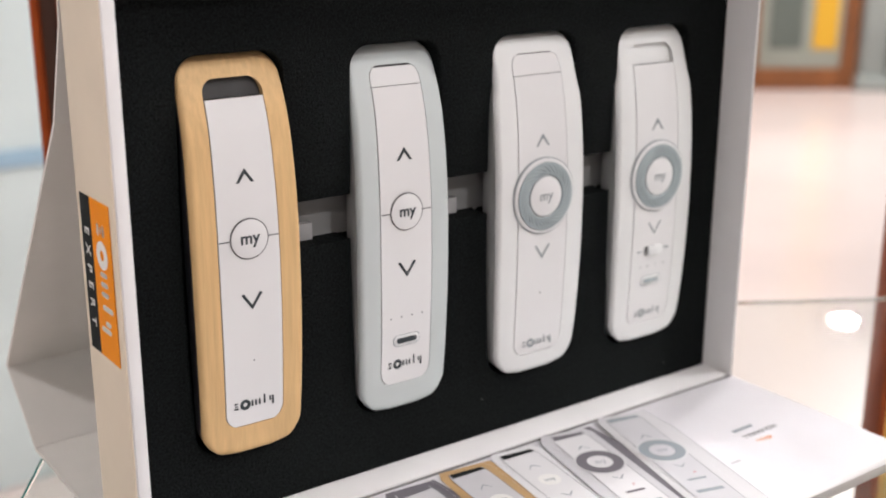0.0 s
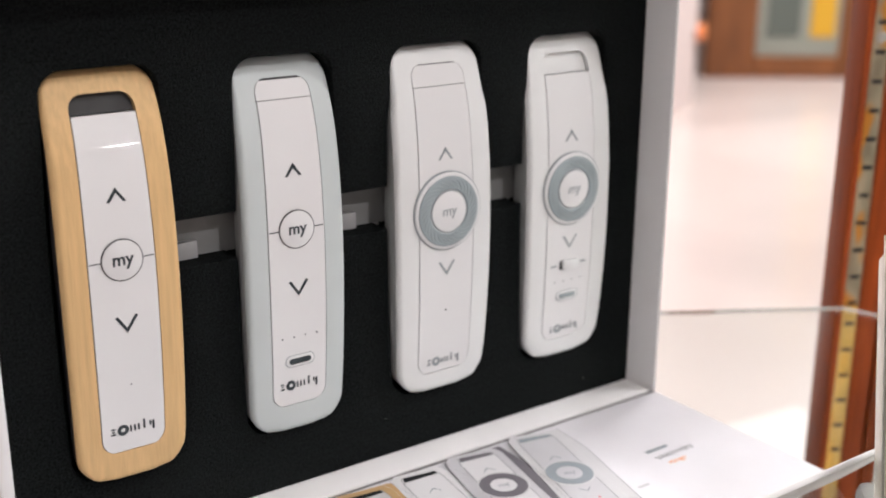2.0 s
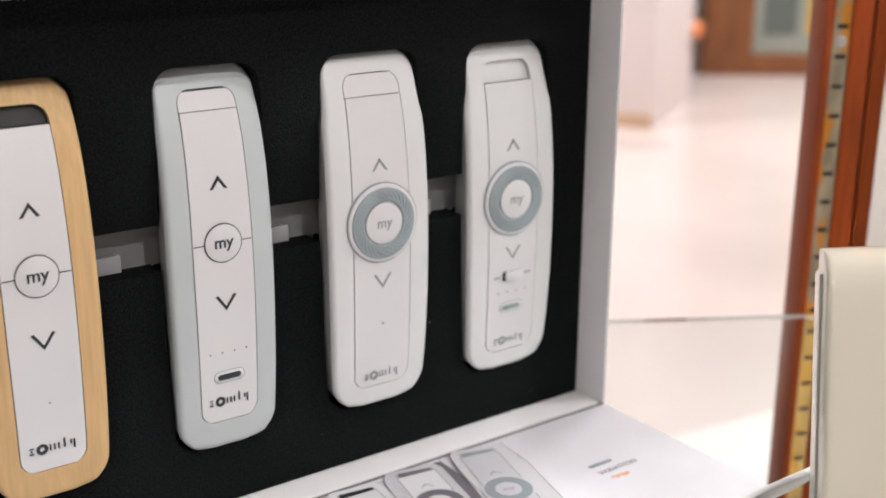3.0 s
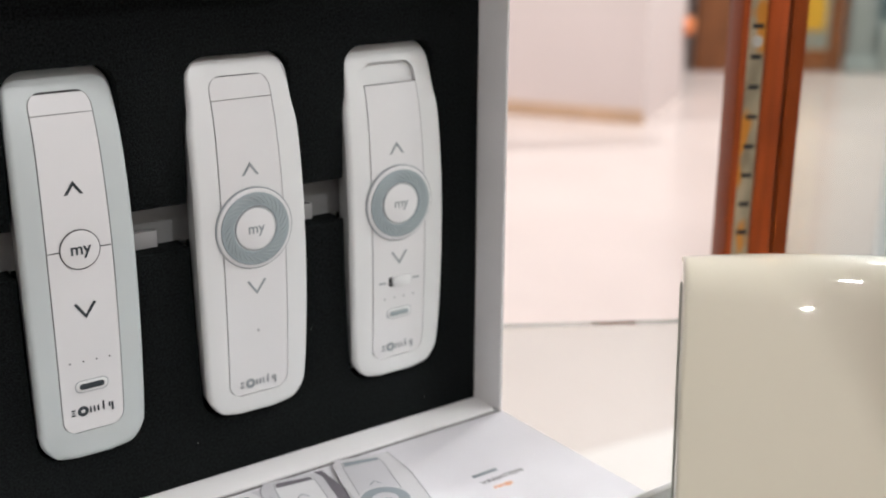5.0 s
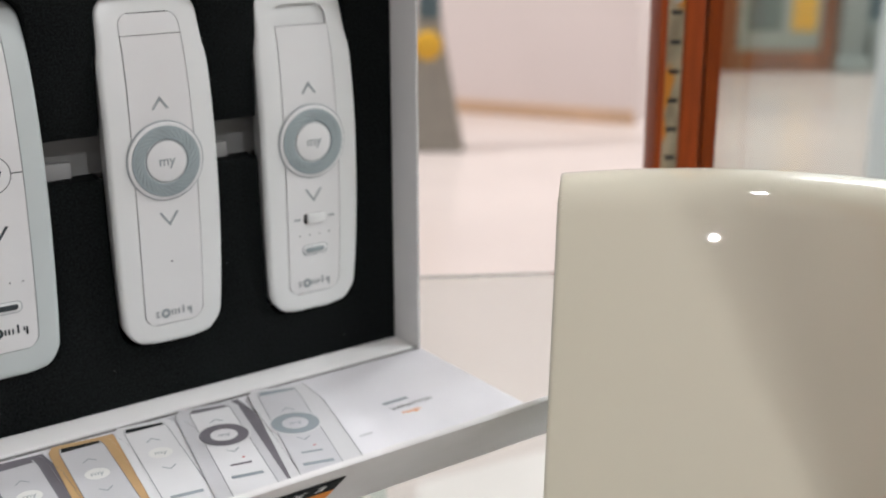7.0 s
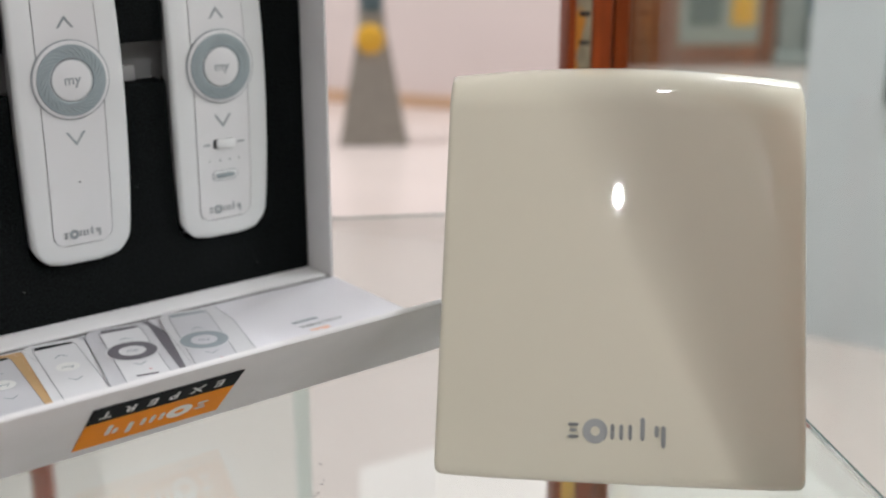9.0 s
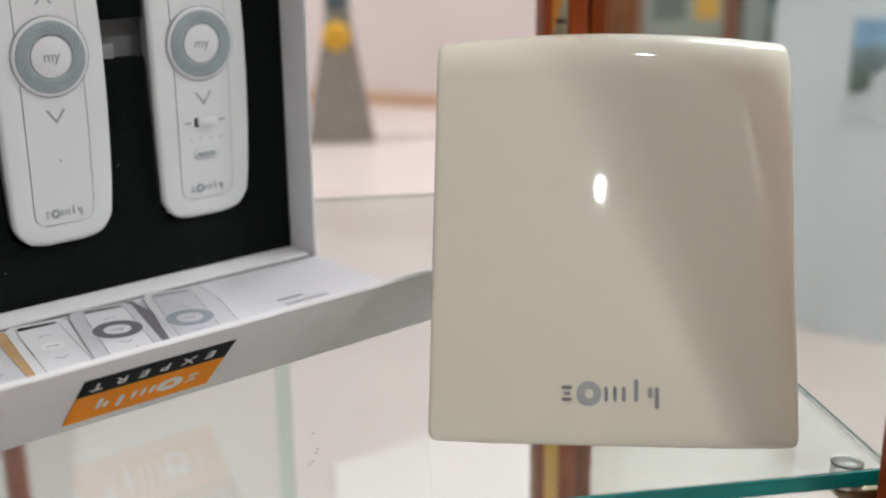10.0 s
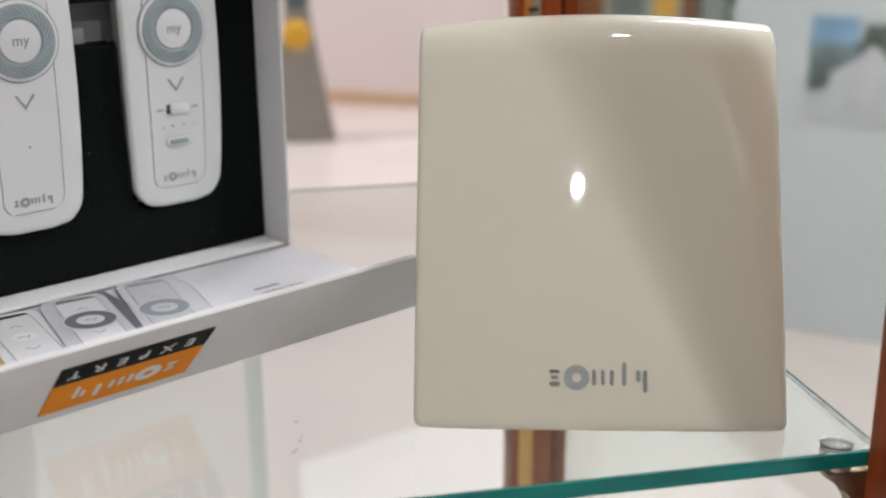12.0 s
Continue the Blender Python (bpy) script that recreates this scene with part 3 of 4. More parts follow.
sticker(flap, pose(0.0026, -0.0024, 0.0236, 0, 180, 0), 0.052, 0.0322)
side_st = sticker(tray, Matrix(), 0.055, 0.0262)
side_st.parent = tray
side_st.matrix_parent_inverse = tray.matrix_world.inverted()
side_st.matrix_world = Matrix(((0, 1, 0, TX0 - 0.0006), (0, 0, -1, 0.3690), (-1, 0, 0, 0.1035), (0, 0, 0, 1)))


# ---- print on the lid ----
def flat(points, z, x, y):
    bm = bmesh.new()
    bm.faces.new([bm.verts.new((x + px, y + py, z)) for px, py in points])
    return bm


def lid_print(name, bm, material, label=""):
    return under(name, bm, material, label, lid, smooth=False)


def printed_remote(cx, top, ang, frame_m, face_m, ring_m, wheel, left=0.0, left_m=None, right=0.0, right_m=None, by=-0.034, layer=0):
    """A flat picture of a remote, its head at y=top, with the body's sides shown left and right of it."""
    c, s = math.cos(radians(ang)), math.sin(radians(ang))

    def place(px, py, z):
        return (cx + px * c - py * s, min(top + px * s + py * c, 0.3496), z)

    def at(points, z):
        bm = bmesh.new()
        bm.faces.new([bm.verts.new(place(px, py, z)) for px, py in points])
        return bm

    def line(points, z, w=0.00014, name="printed_line"):
        bm = bmesh.new()
        for (xa, ya), (xb, yb) in zip(points, points[1:]):
            d = Vector((xb - xa, yb - ya)).normalized() * w
            bm.faces.new([bm.verts.new(place(px, py, z)) for px, py in ((xa - d.y, ya + d.x), (xa + d.y, ya - d.x), (xb + d.y, yb - d.x), (xb - d.y, yb + d.x))])
        lid_print(name, bm, M_PRINT_LINE)
    z = LIDZ + 0.00012 + 0.0003 * layer
    bot = -0.0955
    lid_print("printed_picture", at([(-0.0122, -0.005), (-0.0100, 0), (0.0100, 0), (0.0122, -0.005), (0.0128, bot), (-0.0128, bot)], z), frame_m, "printed picture of a remote control")
    if left:
        lid_print("printed_shade", at([(-0.0100, 0), (-0.0122, -0.005), (-0.0128, bot), (-0.0128 - left, bot), (-0.0122 - left, -0.008), (-0.0100 - left * 0.8, 0)], z + 0.00008), left_m)
        line([(-0.0100 - left * 0.8, 0), (-0.0122 - left, -0.008), (-0.0128 - left, bot)], z + 0.0003)
    if right:
        lid_print("printed_shade", at([(0.0100, 0), (0.0105 + right * 0.5, 0), (0.0122 + right, -0.020), (0.0128 + right, bot), (0.0128, bot), (0.0122, -0.005)], z + 0.00008), right_m)
        line([(0.0105 + right * 0.5, 0), (0.0122 + right, -0.020), (0.0128 + right, bot)], z + 0.0003)
    lid_print("printed_face", at([(-0.0085, -0.0085), (-0.0078, -0.0035), (0.0078, -0.0035), (0.0085, -0.0085), (0.0088, bot), (-0.0088, bot)], z + 0.00016), face_m)
    for sx in (-1, 1):
        line([(sx * 0.0078, -0.0035), (sx * 0.0086, -0.0085), (sx * 0.0089, bot)], z + 0.00022)
    lid_print("printed_slot", at([(-0.0078, -0.0072), (-0.0072, -0.0035), (0.0072, -0.0035), (0.0078, -0.0058)], z + 0.00024), ring_m)

    def ring(r0, r1, zz, m):
        bm = bmesh.new()
        n = 40
        turn = [(math.cos(2 * math.pi * i / n), math.sin(2 * math.pi * i / n)) for i in range(n)]
        a = [bm.verts.new(place(r1 * u, by + r1 * v, zz)) for u, v in turn]
        if r0:
            b = [bm.verts.new(place(r0 * u, by + r0 * v, zz)) for u, v in turn]
            for i in range(n):
                bm.faces.new((a[i], a[(i + 1) % n], b[(i + 1) % n], b[i]))
        else:
            bm.faces.new(a)
        lid_print("printed_ring" if r0 else "printed_button", bm, m)
    if wheel:
        ring(0.0098, 0.0107, z + 0.00030, M_PRINT_PALE)
        ring(0.0054, 0.0098, z + 0.00032, ring_m)
    else:
        ring(0, 0.0046, z + 0.00032, M_PAPER)
    for dy, sg in ((by + (0.0142 if wheel else 0.0125), 1), (by - (0.0148 if wheel else 0.0135), -1)):
        w = 0.0026
        lid_print("printed_arrow", at([(-w, dy - sg * 0.0012), (0, dy + sg * 0.0016), (w, dy - sg * 0.0012), (w, dy - sg * 0.0019), (0, dy + sg * 0.0008), (-w, dy - sg * 0.0019)], z + 0.00032), M_PRINT_RING)
    if wheel:
        lid_print("printed_dot", at([(0.0018, by - 0.0222), (0.0027, by - 0.0222), (0.0027, by - 0.0213), (0.0018, by - 0.0213)], z + 0.00032), M_PRINT_RED)
        lid_print("printed_pill", at([(-0.0040, by - 0.0275), (0.0040, by - 0.0275), (0.0044, by - 0.0260), (-0.0044, by - 0.0260)], z + 0.00032), ring_m)
    lid_print("printed_bar", at([(-0.0060, by - 0.0375), (0.0060, by - 0.0375), (0.0060, by - 0.0352), (-0.0060, by - 0.0352)], z + 0.00032), M_PRINT_RING)
    text("printed_word", "my", 0.0042, M_PRINT_RING, lid, lid.matrix_world.inverted() @ pose(cx - by * s, top + by * c, z + 0.0004, 0, 0, ang), thick=0.00001)


bpy.context.view_layer.update()
printed_remote(0.2345, 0.3475, -4.0, M_PRINT_SLATE, M_PRINT_GREY, M_PRINT_SLATE, False, 0, None, 0.003, M_PRINT_SLATE, -0.032, 0)
printed_remote(0.2612, 0.3482, -6.0, M_PRINT_WOOD, M_PRINT_GREY, M_BLACK, False, 0, None, 0.006, M_PRINT_WOOD, -0.031, 1)
printed_remote(0.2878, 0.3486, -8.0, M_PRINT_WHITE, M_PRINT_WHITE, M_BLACK, False, 0, None, 0.007, M_PRINT_GREY, -0.030, 2)
printed_remote(0.3165, 0.3486, -12.0, M_PRINT_GREY, M_PRINT_WHITE, M_PRINT_SLATE, True, 0.0025, M_PRINT_GREY, 0.0055, M_PRINT_SLATE, -0.0312, 3)
printed_remote(0.3478, 0.3472, -15.0, M_PRINT_PALE, M_PRINT_GREY, M_PRINT_RING, True, 0, None, 0.0045, M_PRINT_PALE, -0.0382, 4)
TXTM = lid.matrix_world.inverted()
lid_print("printed_bar", flat([(-0.0062, -0.0011), (0.0062, -0.0011), (0.0062, 0.0011), (-0.0062, 0.0011)], LIDZ + 0.0001, 0.3842, 0.3068), M_PRINT_RING)
text("printed_word", "VARIATION", 0.0040, M_MARK, lid, TXTM @ pose(0.3885, 0.3005, LIDZ + 0.0001), thick=0.00001)
text("printed_word", "range", 0.0042, M_ORANGE, lid, TXTM @ pose(0.3845, 0.2952, LIDZ + 0.0001), thick=0.00001)
lid_print("printed_bar", flat([(-0.003, -0.0008), (0.003, -0.0008), (0.003, 0.0008), (-0.003, 0.0008)], LIDZ + 0.0001, 0.357, 0.287), M_PRINT_GREY)

# ---- white device on the shelf ----
dev_m = pose(0.3847, 0.1222, 0.0016, 0, 0, -44.3) @ pose(0, 0, 0, -24.5, 0, 0)
device = thing("control_unit", dev_m, "glossy cream plastic control unit leaning back on the glass shelf", "control unit")
DW, DH, DD = 0.1184, 0.1402, 0.026


def device_shell():
    """A slab whose front bows outwards and rolls back over the top edge."""
    bm, rows = bmesh.new(), []
    half_g = [0, 0.15, 0.3, 0.45, 0.6, 0.72, 0.82, 0.89, 0.93, 0.955, 0.972, 0.984, 0.993, 1.0]
    gs = [-g for g in half_g[:0:-1]] + half_g
    R, rc, edge = 0.0195, 0.0035, 0.0018
    prof = [(0.0018, 0.0), (0.0009, 0.0003), (0.0004, 0.0009), (0.0001, 0.0018), (0.0, 0.0035)]
    prof += [(0.0, 0.0035 + (DH - R - 0.0035) * k / 12) for k in range(1, 12)]
    prof += [(R - R * math.cos(radians(a)), DH - R + R * math.sin(radians(a))) for a in range(0, 91, 9)]
    prof += [(DD - 0.002, DH + 0.0003), (DD, DH - 0.0018)]
    for y, z in prof:
        half = DW / 2 - 0.0004 * (z / DH)
        if z < rc:
            half -= rc - math.sqrt(rc * rc - (rc - z) ** 2)
        row = []
        for g in gs:
            e = (1 - abs(g)) * half
            roll = edge - math.sqrt(max(0, edge * edge - (edge - e) ** 2)) if e < edge else 0
            zz = z - 0.0026 * g * g * max(0, z - DH + R) / R
            row.append(bm.verts.new((g * half, min(DD, y + roll * 0.8 + 0.0045 * g * g), zz)))
        rows.append(row)
    for p, q in zip(rows, rows[1:]):
        for i in range(len(gs) - 1):
            bm.faces.new((p[i], p[i + 1], q[i + 1], q[i]))
    back = [[bm.verts.new((v.co.x * 0.995, DD + 0.001, v.co.z)) for v in (r[0], r[-1])] for r in rows]
    for r, b, r2, b2 in zip(rows, back, rows[1:], back[1:]):
        bm.faces.new((r[0], r2[0], b2[0], b[0]))
        bm.faces.new((r[-1], b[1], b2[1], r2[-1]))
        bm.faces.new((b[0], b2[0], b2[1], b[1]))
    bm.faces.new([*rows[0], back[0][1], back[0][0]])
    bm.faces.new([*rows[-1][::-1], back[-1][0], back[-1][1]])
    return bm


def tapered_case():
    """The back half: narrower towards its rear, with softened edges."""
    bm, rings = bmesh.new(), []
    for y, half, z0, z1 in ((0.0272, 0.0586, 0.0135, DH - 0.006), (0.0345, 0.0584, 0.0175, DH - 0.007), (0.0385, 0.0577, 0.0205, DH - 0.009), (0.0403, 0.0566, 0.0220, DH - 0.011), (0.0410, 0.0550, 0.0240, DH - 0.013)):
        c = 0.003
        rings.append([bm.verts.new((x, y, z)) for x, z in ((-half, z0 + c), (-half, z1 - c), (-half + c, z1), (half - c, z1), (half, z1 - c), (half, z0 + c), (half - c, z0), (-half + c, z0))])
    for p, q in zip(rings, rings[1:]):
        for j in range(8):
            bm.faces.new((p[j], p[(j + 1) % 8], q[(j + 1) % 8], q[j]))
    bm.faces.new(rings[0])
    bm.faces.new(rings[-1][::-1])
    return bm


part("cover", device_shell(), M_CREAM, device)
maker_mark(device, 0.0330, -0.00015, 0.0, 0.0165, M_LOGO)
bpy.context.view_layer.update()
part("back_case", tapered_case(), M_CREAM, device)
for sx in (-1, 1):
    part("parting_gap", box(sx * 0.0592 - 0.0004, sx * 0.0592 + 0.0004, 0.0174, 0.0190, 0.012, DH - 0.012), M_PART_GAP, device)
part("foot", box(-0.057, 0.057, 0.014, 0.088, 0, 0.0185, 0.004), M_WHITE, device, "white plastic foot",
     device.matrix_world.inverted() @ pose(0.3847, 0.1222, 0.0, 0, 0, -44.3))

# ---- glass cabinet ----
CAB = pose(0.437, 0.061, 0, 0, 0, -30.67)
shelf = thing("glass_shelf", CAB, "clear green-edged glass shelf on wooden posts", "shelf")
part("glass_sheet", prism([(-0.47, 0.0), (0.004, 0.0), (0.004, 0.340), (-0.014, 0.357), (-0.452, 0.357), (-0.47, 0.345)], 0, 0.0052), M_GLASS, shelf, at=pose(0, 0, 0, -90, 0, 0), smooth=False).visible_shadow = False
part("front_edge", box(-0.47, 0.004, -0.0012, -0.0002, -0.0051, -0.0001), M_GLASS_EDGE, shelf, "deep green polished edge", smooth=False).visible_shadow = False

part("side_edge", box(0.0042, 0.0050, 0.0, 0.340, -0.0051, -0.0001), M_EDGE_DARK, shelf, smooth=False).visible_shadow = False
part("side_edge", box(-0.4710, -0.4702, 0.0, 0.345, -0.0051, -0.0001), M_GLASS_EDGE, shelf, smooth=False).visible_shadow = False
part("back_edge", box(-0.452, -0.014, 0.3572, 0.3580, -0.0051, -0.0001), M_EDGE_PALE, shelf, smooth=False).visible_shadow = False


def post(u, v, mirror, strip):
    p = thing("cabinet_post", CAB @ pose(u, v, 0), "red-brown wooden cabinet post with slotted metal strip" if strip else "red-brown wooden cabinet post", "post", "cabinet posts")
    z0, z1 = FLOOR_Z, 0.62
    part("timber", box(-0.0142, -0.0098, 0, 0.024, z0, z1, 0.0012), M_CABINET, p)
    part("timber", box(-0.0002, 0.0118, 0, 0.024, z0, z1, 0.0012), M_CABINET, p)
    part("groove", box(0.0118, 0.0136, 0.004, 0.022, z0, z1), M_DARKWOOD, p)
    part("timber", box(0.0136, 0.0240, 0, 0.024, z0, z1, 0.0012), M_CABINET, p)
    part("timber", box(-0.0098, -0.0002, 0.006, 0.024, z0, z1), M_DARKWOOD, p)
    if strip:
        st = part("metal_strip", box(-0.0096, -0.0004, 0.0016, 0.0030, -0.006, z1), M_STRIP, p, "slotted worn brass shelf strip with orange reflections in its colour")
        # same strip continued, coloured as lit gold below the shelf
        part("lower_strip", box(-0.0096, -0.0004, 0.0016, 0.0030, z0, -0.006), M_BRASS_LIT, p, "brass strip below the shelf, golden light painted into its colour")
        slot = mesh_of(box(-0.0030, 0.0030, -0.0003, 0, -0.0012, 0.0012), "slot", False)
        slot.materials.append(M_SLOT)
        for k in range(-16, 30):
            s = new("slot", slot)
            s.parent = st
            s.matrix_local = pose(-0.0047, 0.0016, 0.1441 + 0.01645 * k)
        part("screw", disc(0.0032, -0.0006, 0.0, 0.0004, 24), M_STEEL, st, "small round screw head", pose(-0.0047, 0.0016, 0.1523))
    return p


post(0.0022, 0.372, False, True)
post(-0.490, 0.372, False, False)
fp = thing("cabinet_post", CAB @ pose(-0.0012, -0.035, 0), "red-brown wooden cabinet post beside the shelf corner", "post", "cabinet posts")
part("timber", box(0, 0.035, 0, 0.033, FLOOR_Z, 0.62, 0.0015), M_CABINET, fp)

batten = thing("wooden_batten", CAB @ pose(-0.476, 1.0, 0), "brown wooden upright standing below the glass shelf", "batten")
part("timber", box(-0.012, 0.010, 0, 0.022, FLOOR_Z, -0.06, 0.001), M_CABINET, batten)

M_BRACKET = mat("aged_bronze", (0.26, 0.22, 0.15), 0.35, metal=0.8, var=0.3, scale=120)
clip = thing("shelf_clip", CAB @ pose(-0.0065, 0.0065, 0), "metal shelf bracket with clear rubber pad", "bracket")
M_PAD = glass("clear_pad", (0.93, 0.95, 0.93), 0.12)
part("upper_pad", disc(0.0052, 0.0, 0.0016, 0.0005, 32), M_PAD, clip, at=pose(0, 0, 0.0019, -90, 0, 0) @ pose(0, 0.0017, 0)).visible_shadow = False
part("lower_pad", disc(0.0050, 0.0, 0.0030, 0.0006, 32), M_STEEL, clip, at=pose(0, 0, -0.0053, 90, 0, 0) @ pose(0, -0.003, 0))
def bracket_arm():
    """A cast arm that hollows out below the pad towards the post."""
    bm = bmesh.new()
    edge = [(-0.0050, -0.0084), (-0.0046, -0.0102), (-0.0022, -0.0118), (0.0012, -0.0136), (0.0040, -0.0160), (0.0056, -0.0190), (0.0062, -0.0230), (0.0112, -0.0230), (0.0112, -0.0084)]
    a = [bm.verts.new((x, -0.0044, z)) for x, z in edge]
    b = [bm.verts.new((x, 0.0044, z)) for x, z in edge]
    front = bm.faces.new(a)
    back = bm.faces.new(b[::-1])
    for k in range(len(edge)):
        bm.faces.new((a[k], b[k], b[(k + 1) % len(edge)], a[(k + 1) % len(edge)]))
    bmesh.ops.bevel(bm, geom=list(front.edges) + list(back.edges), offset=0.0009, segments=2, affect="EDGES", profile=0.5)
    return bm


part("arm", bracket_arm(), M_BRACKET, clip)

side = thing("side_window", CAB @ pose(0.0150, 0.0, 0), "clear glass side of the wooden cabinet", "glass side")
part("pane", box(0, 0.0045, 0.004, 0.371, -0.9, 0.6), M_SIDE_GLASS, side, smooth=False).visible_shadow = False

panel = thing("glass_screen", CAB @ pose(-0.5, 0.40, 0), "clear glass back panel under the shelf", "glass screen")
part("pane", box(0, 0.322, 0, 0.006, -0.55, -0.012), M_GLASS, panel, smooth=False).visible_shadow = False
part("pane_edge", box(0.3222, 0.3322, -0.001, 0.007, -0.55, -0.012, 0.001), M_PANE_EDGE, panel, "green glass edge", smooth=False).visible_shadow = False

speck_m = mesh_of(disc(0.0007, 0, 0.00008, n=9), "speck", False)
speck_m.materials.append(M_SPECK)
for sx, sy, sa, sl in ((0.32, 0.195, 70, 1.2), (0.315, 0.185, 10, 0.6), (0.313, 0.183, 40, 1.0), (0.307, 0.178, 20, 1.1), (0.309, 0.179, 60, 0.8)):
    sp = new("dust_speck", speck_m)
    sp.matrix_world = pose(sx, sy, 0.0003, -90, 0, 0) @ Matrix.Rotation(radians(sa), 4, "Y") @ Matrix.Diagonal((sl, 1, 0.45, 1))
    tagged(sp, "small dark dry speck on the glass shelf", "speck", "specks on the glass shelf")

# ---- shop ----
RX0, RX1, RY0, RY1 = -4.0, 9.5, -9.0, 9.5


def structure(name, bm, material, label, category, m=None):
    ob = part(name, bm, material, None, label, m, False)
    return tagged(ob, label, category, kind="structure")


structure("floor", box(RX0, RX1, RY0, RY1, FLOOR_Z - 0.1, FLOOR_Z), M_FLOOR, "pale beige polished tile floor", "floor")
structure("ceiling", box(RX0, RX1, RY0, RY1, CEIL_Z, CEIL_Z + 0.1), M_CEIL, "plain white ceiling", "ceiling")
structure("wall_south", box(RX0, RX1, RY0 - 0.1, RY0, FLOOR_Z, CEIL_Z), M_WALL_WHITE, "plain white wall", "wall")
structure("wall_north", box(RX0, RX1, RY1, RY1 + 0.1, FLOOR_Z, CEIL_Z), M_WALL_WHITE, "plain white wall", "wall")
structure("wall_west", box(RX0 - 0.1, RX0, RY0, RY1, FLOOR_Z, CEIL_Z), M_WALL_WHITE, "plain white wall", "wall")
structure("wall_east", box(RX1, RX1 + 0.1, RY0, RY1, FLOOR_Z, CEIL_Z), M_WALL_WHITE, "plain white wall", "wall")

# pinkish partition with wooden skirting
wall_m = Matrix.Translation((4.50, 4.27, FLOOR_Z)) @ Matrix.Rotation(math.atan2(0.90, -0.55), 4, "Z")
structure("wall_partition", box(0, 4.5, -0.93, 0, 0, CEIL_Z - FLOOR_Z), M_WALL, "pinkish white partition wall", "wall", wall_m)
structure("baseboard", box(0, 4.5, 0.001, 0.02, 0.0, 0.07, 0.004), M_SKIRT, "orange-brown wooden skirting board", "skirting", wall_m)

# round orange disc added for the bright orange spot on the partition's end
wall_knob = thing("wall_orange_disc", wall_m @ pose(0.0, -0.885, 0.412, 0, 0, -90), "small round orange disc on the partition's end", "lamp")
part("base", disc(0.045, -0.012, 0.0, 0.003, 24), M_WALL_WHITE, wall_knob)
part("globe", disc(0.052, -0.06, -0.012, 0.024, 32), M_ORANGE_DISC, wall_knob, "orange rounded disc")

# wooden sample window standing behind
win = thing("sample_window", Matrix.Translation((6.55, 4.95, FLOOR_Z)) @ Matrix.Rotation(radians(-36), 4, "Z"), "brown wooden sample window with grey-green panes", "window")
for xa, xb in ((-0.65, -0.32), (0.23, 0.33)):
    part("stile", box(xa, xb, 0, 0.08, 0.0, 2.1, 0.01), M_FRAME, win)
part("rail", box(-0.32, 0.23, 0, 0.08, 0.0, 0.14, 0.01), M_FRAME, win)
part("rail", box(-0.32, 0.23, 0, 0.08, 1.96, 2.1, 0.01), M_FRAME, win)
part("inner_frame", box(-0.32, 0.23, 0.02, 0.07, 0.14, 1.96, 0.01), M_PALE_FRAME, win, "pale inner frame")
part("pane", box(-0.255, -0.04, 0.005, 0.019, 0.27, 1.85), M_SAGE, win)
part("strip", box(0.03, 0.19, 0.003, 0.019, 0.27, 1.85), M_YELLOW, win, "yellow sample strip")

col = thing("display_column", Matrix.Translation((6.55, 4.95, FLOOR_Z)) @ Matrix.Rotation(radians(-36), 4, "Z") @ pose(0.43, 0.05, 0), "pale grey-green painted display column", "column")
part("shaft", box(-0.085, 0.085, -0.1, 0.1, 0.0, 2.6, 0.02), M_COLUMN, col)
part("plinth", box(-0.11, 0.11, -0.13, 0.13, 0.0, 0.10, 0.02), M_COLUMN, col)

slab = thing("sample_board", Matrix.Translation((6.55, 4.95, FLOOR_Z)) @ Matrix.Rotation(radians(-36), 4, "Z") @ pose(0.74, 0.05, 0), "dark teal sample board on pale feet", "board")
part("board", box(-0.20, 0.30, 0, 0.06, 0.33, 2.2, 0.01), M_SLATE, slab)
for fx in (-0.16, 0.26):
    part("foot", box(fx - 0.04, fx + 0.04, -0.12, 0.18, 0, 0.33, 0.01), M_COLUMN, slab)

# white panel with a poster
hb = Matrix.Translation((2.77, 1.68, FLOOR_Z))
panel_dir = math.atan2(-0.75, 0.25)
wp_m = hb @ Matrix.Rotation(panel_dir, 4, "Z")
white_panel = structure("wall_panel", box(-0.02, 3.0, 0.0, 0.06, 0, CEIL_Z - FLOOR_Z), M_PANEL, "white display partition", "wall", wp_m)
poster = thing("poster", wp_m @ pose(0.18, -0.004, 0.0), "blurred blue, green and grey poster on the white partition", "poster")
part("poster_sheet", box(0, 1.9, -0.002, 0, 0.58, 0.838), M_GREYPRINT, poster)
part("poster_sky", box(0, 0.115, -0.003, -0.0021, 0.765, 0.838), M_SKYPRINT, poster)
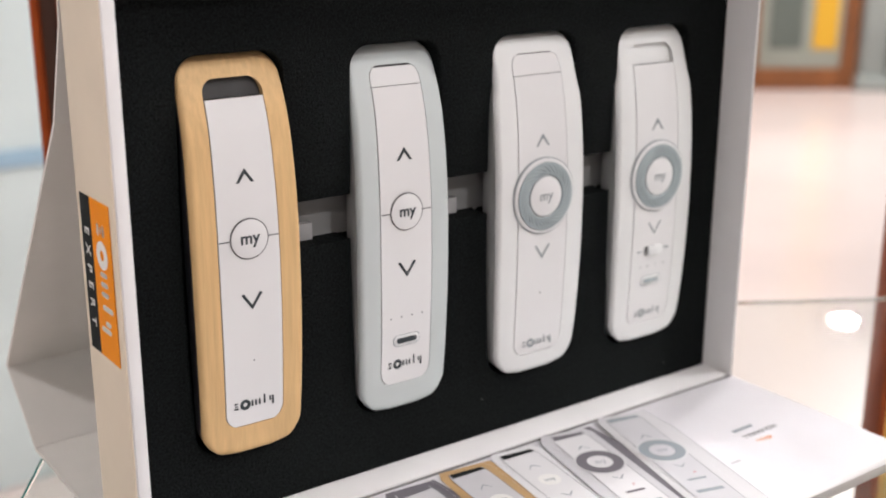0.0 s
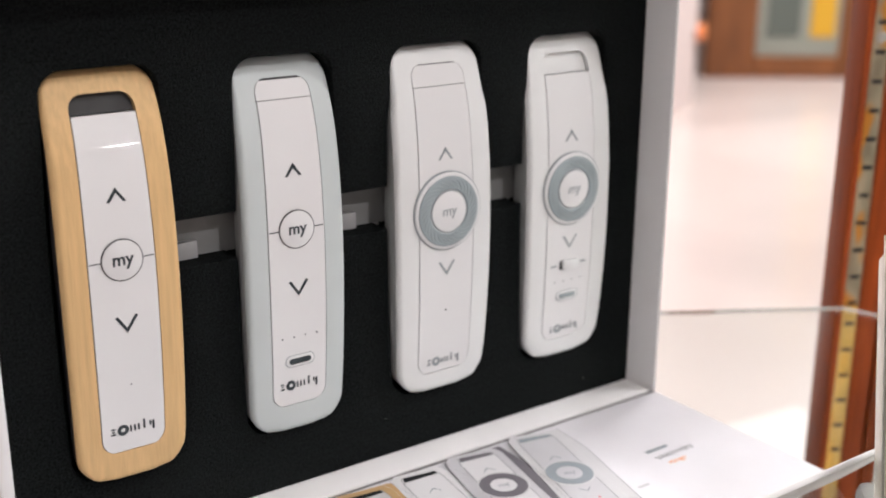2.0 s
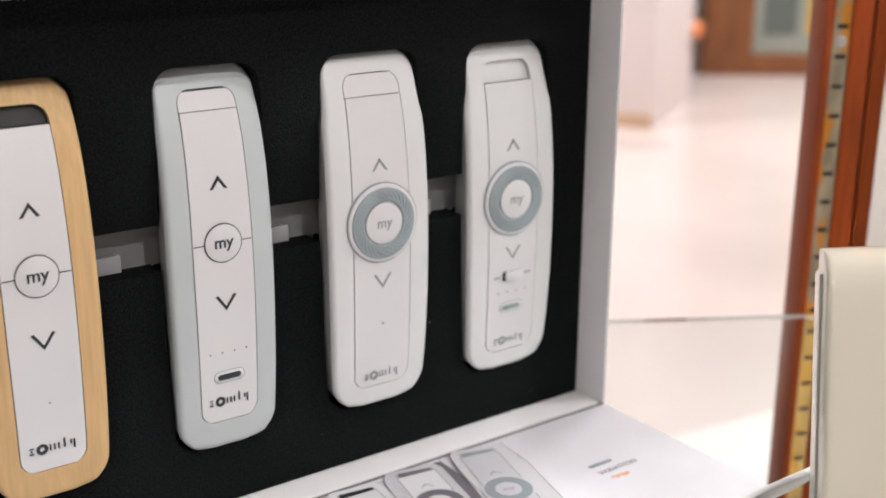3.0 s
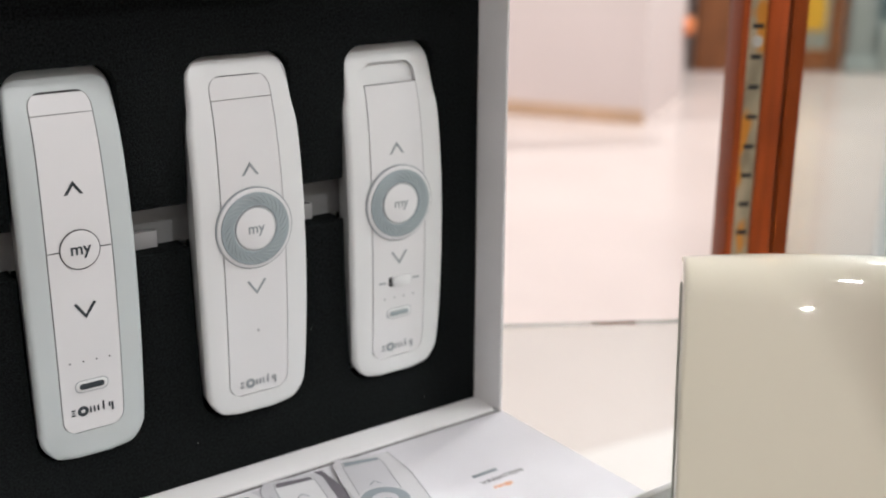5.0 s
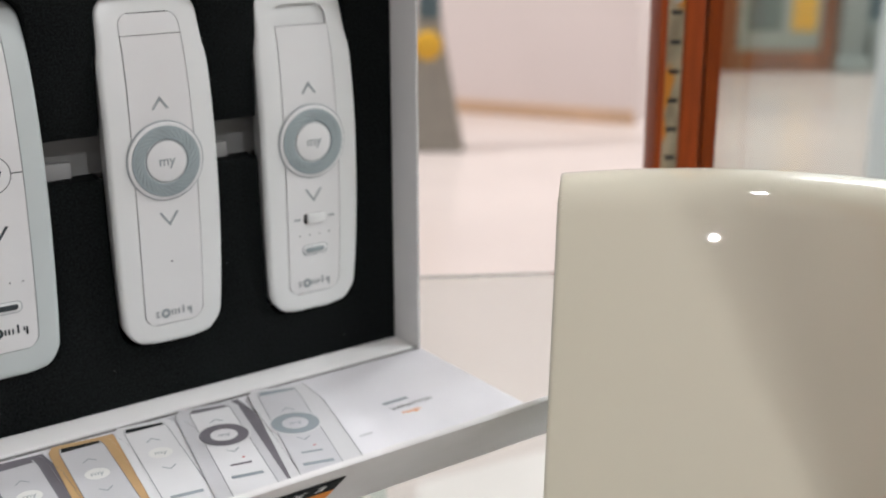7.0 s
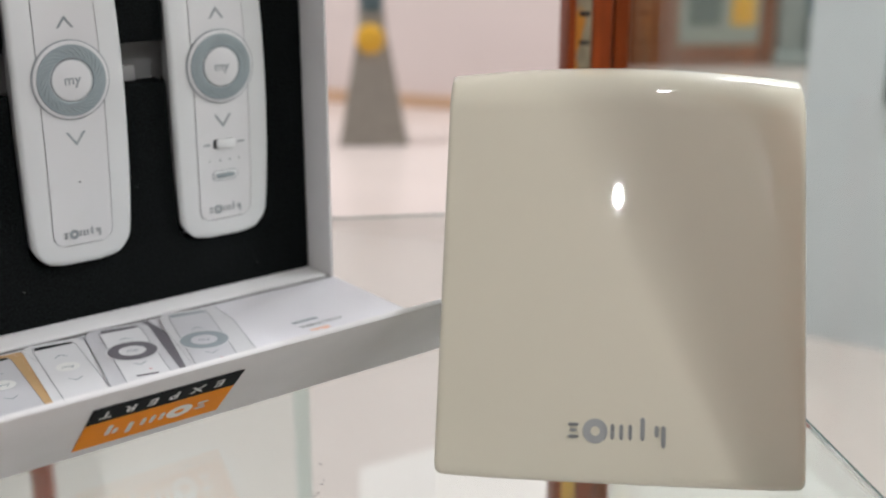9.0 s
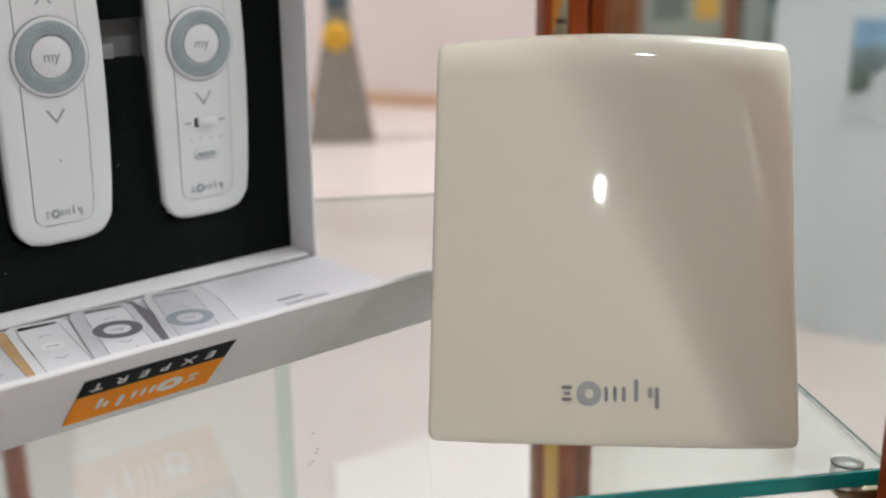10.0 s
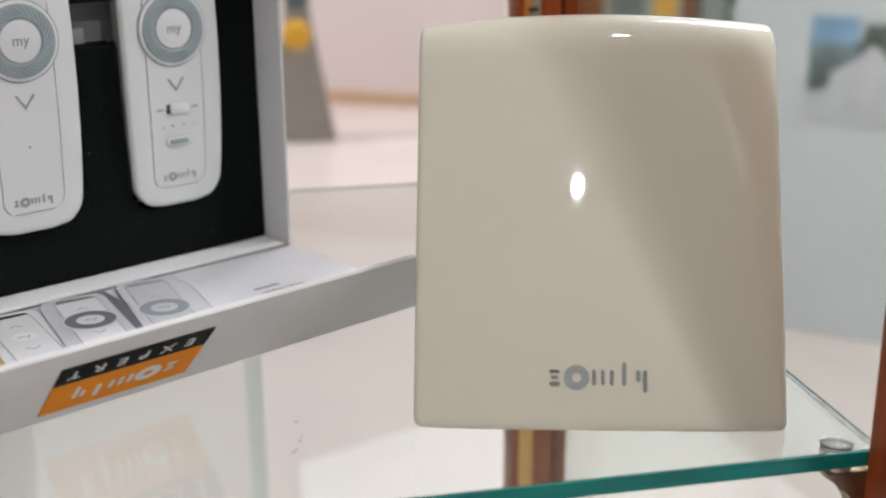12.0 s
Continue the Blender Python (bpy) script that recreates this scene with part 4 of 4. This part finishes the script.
part("poster_hill", prism([(0, 0.715), (0.03, 0.705), (0.06, 0.70), (0.09, 0.72), (0.125, 0.74), (0.12, 0.775), (0.08, 0.77), (0.05, 0.775), (0.02, 0.765), (0, 0.77)], -0.0036, -0.0031), M_HILLPRINT, poster)
part("poster_foliage", prism([(0, 0.655), (0.025, 0.65), (0.05, 0.665), (0.055, 0.69), (0.035, 0.715), (0, 0.72)], -0.0045, -0.0037), M_LEAFPRINT, poster)
part("poster_foliage", prism([(0.115, 0.75), (0.17, 0.735), (0.30, 0.72), (1.9, 0.70), (1.9, 0.83), (0.13, 0.822)], -0.0045, -0.0037), M_LEAFPRINT, poster)
part("poster_building", prism([(0.085, 0.62), (0.19, 0.60), (0.20, 0.72), (0.165, 0.765), (0.14, 0.77), (0.10, 0.71)], -0.0054, -0.0046), M_PALEPRINT, poster)

# grey draped stand with yellow knob
st_m = Matrix.Translation((3.26, 4.36, FLOOR_Z)) @ Matrix.Rotation(radians(-36), 4, "Z")
stand = thing("parasol_stand", st_m, "grey cloth-covered stand with round yellow knob", "stand")
part("cover", prism([(-0.165, 0), (0.16, 0), (0.06, 0.55), (0.05, 0.7), (-0.06, 0.7), (-0.065, 0.55)], 0, 0.12, 0.01), M_GREYFAB, stand)
part("upper_cloth", box(-0.05, 0.045, -0.01, 0.13, 0.62, 1.25, 0.01), M_SLATE, stand)
part("knob", disc(0.066, -0.05, 0.0, 0.02, 32), M_YELLOW, stand, at=pose(-0.01, 0, 0.50))

# pale panel far behind the left post
teal = thing("display_board", Matrix.Translation((0.6, 2.4, FLOOR_Z)), "pale teal display board with a blue trim", "board")
part("board", box(-1.6, 0.5, 0, 0.05, 0, 2.2, 0.01), M_TEAL, teal)
part("trim_strip", box(-1.6, 0.5, -0.012, 0, 0.70, 0.735, 0.004), M_BLUE_TRIM, teal)

# thin pale slab added where the floor behind the cabinet is paler
floor_slab = thing("floor_pale_slab", Matrix.Translation((1.38, 1.75, FLOOR_Z)), "thin warm white slab added on the tiled floor", "platform")
part("top", prism([(0, 0), (0.92, -0.12), (0.62, -0.85), (-0.49, -0.70)], 0.0, 0.008), M_PALE_SLAB, floor_slab, at=pose(0, 0, 0.008, -90, 0, 0), smooth=False)
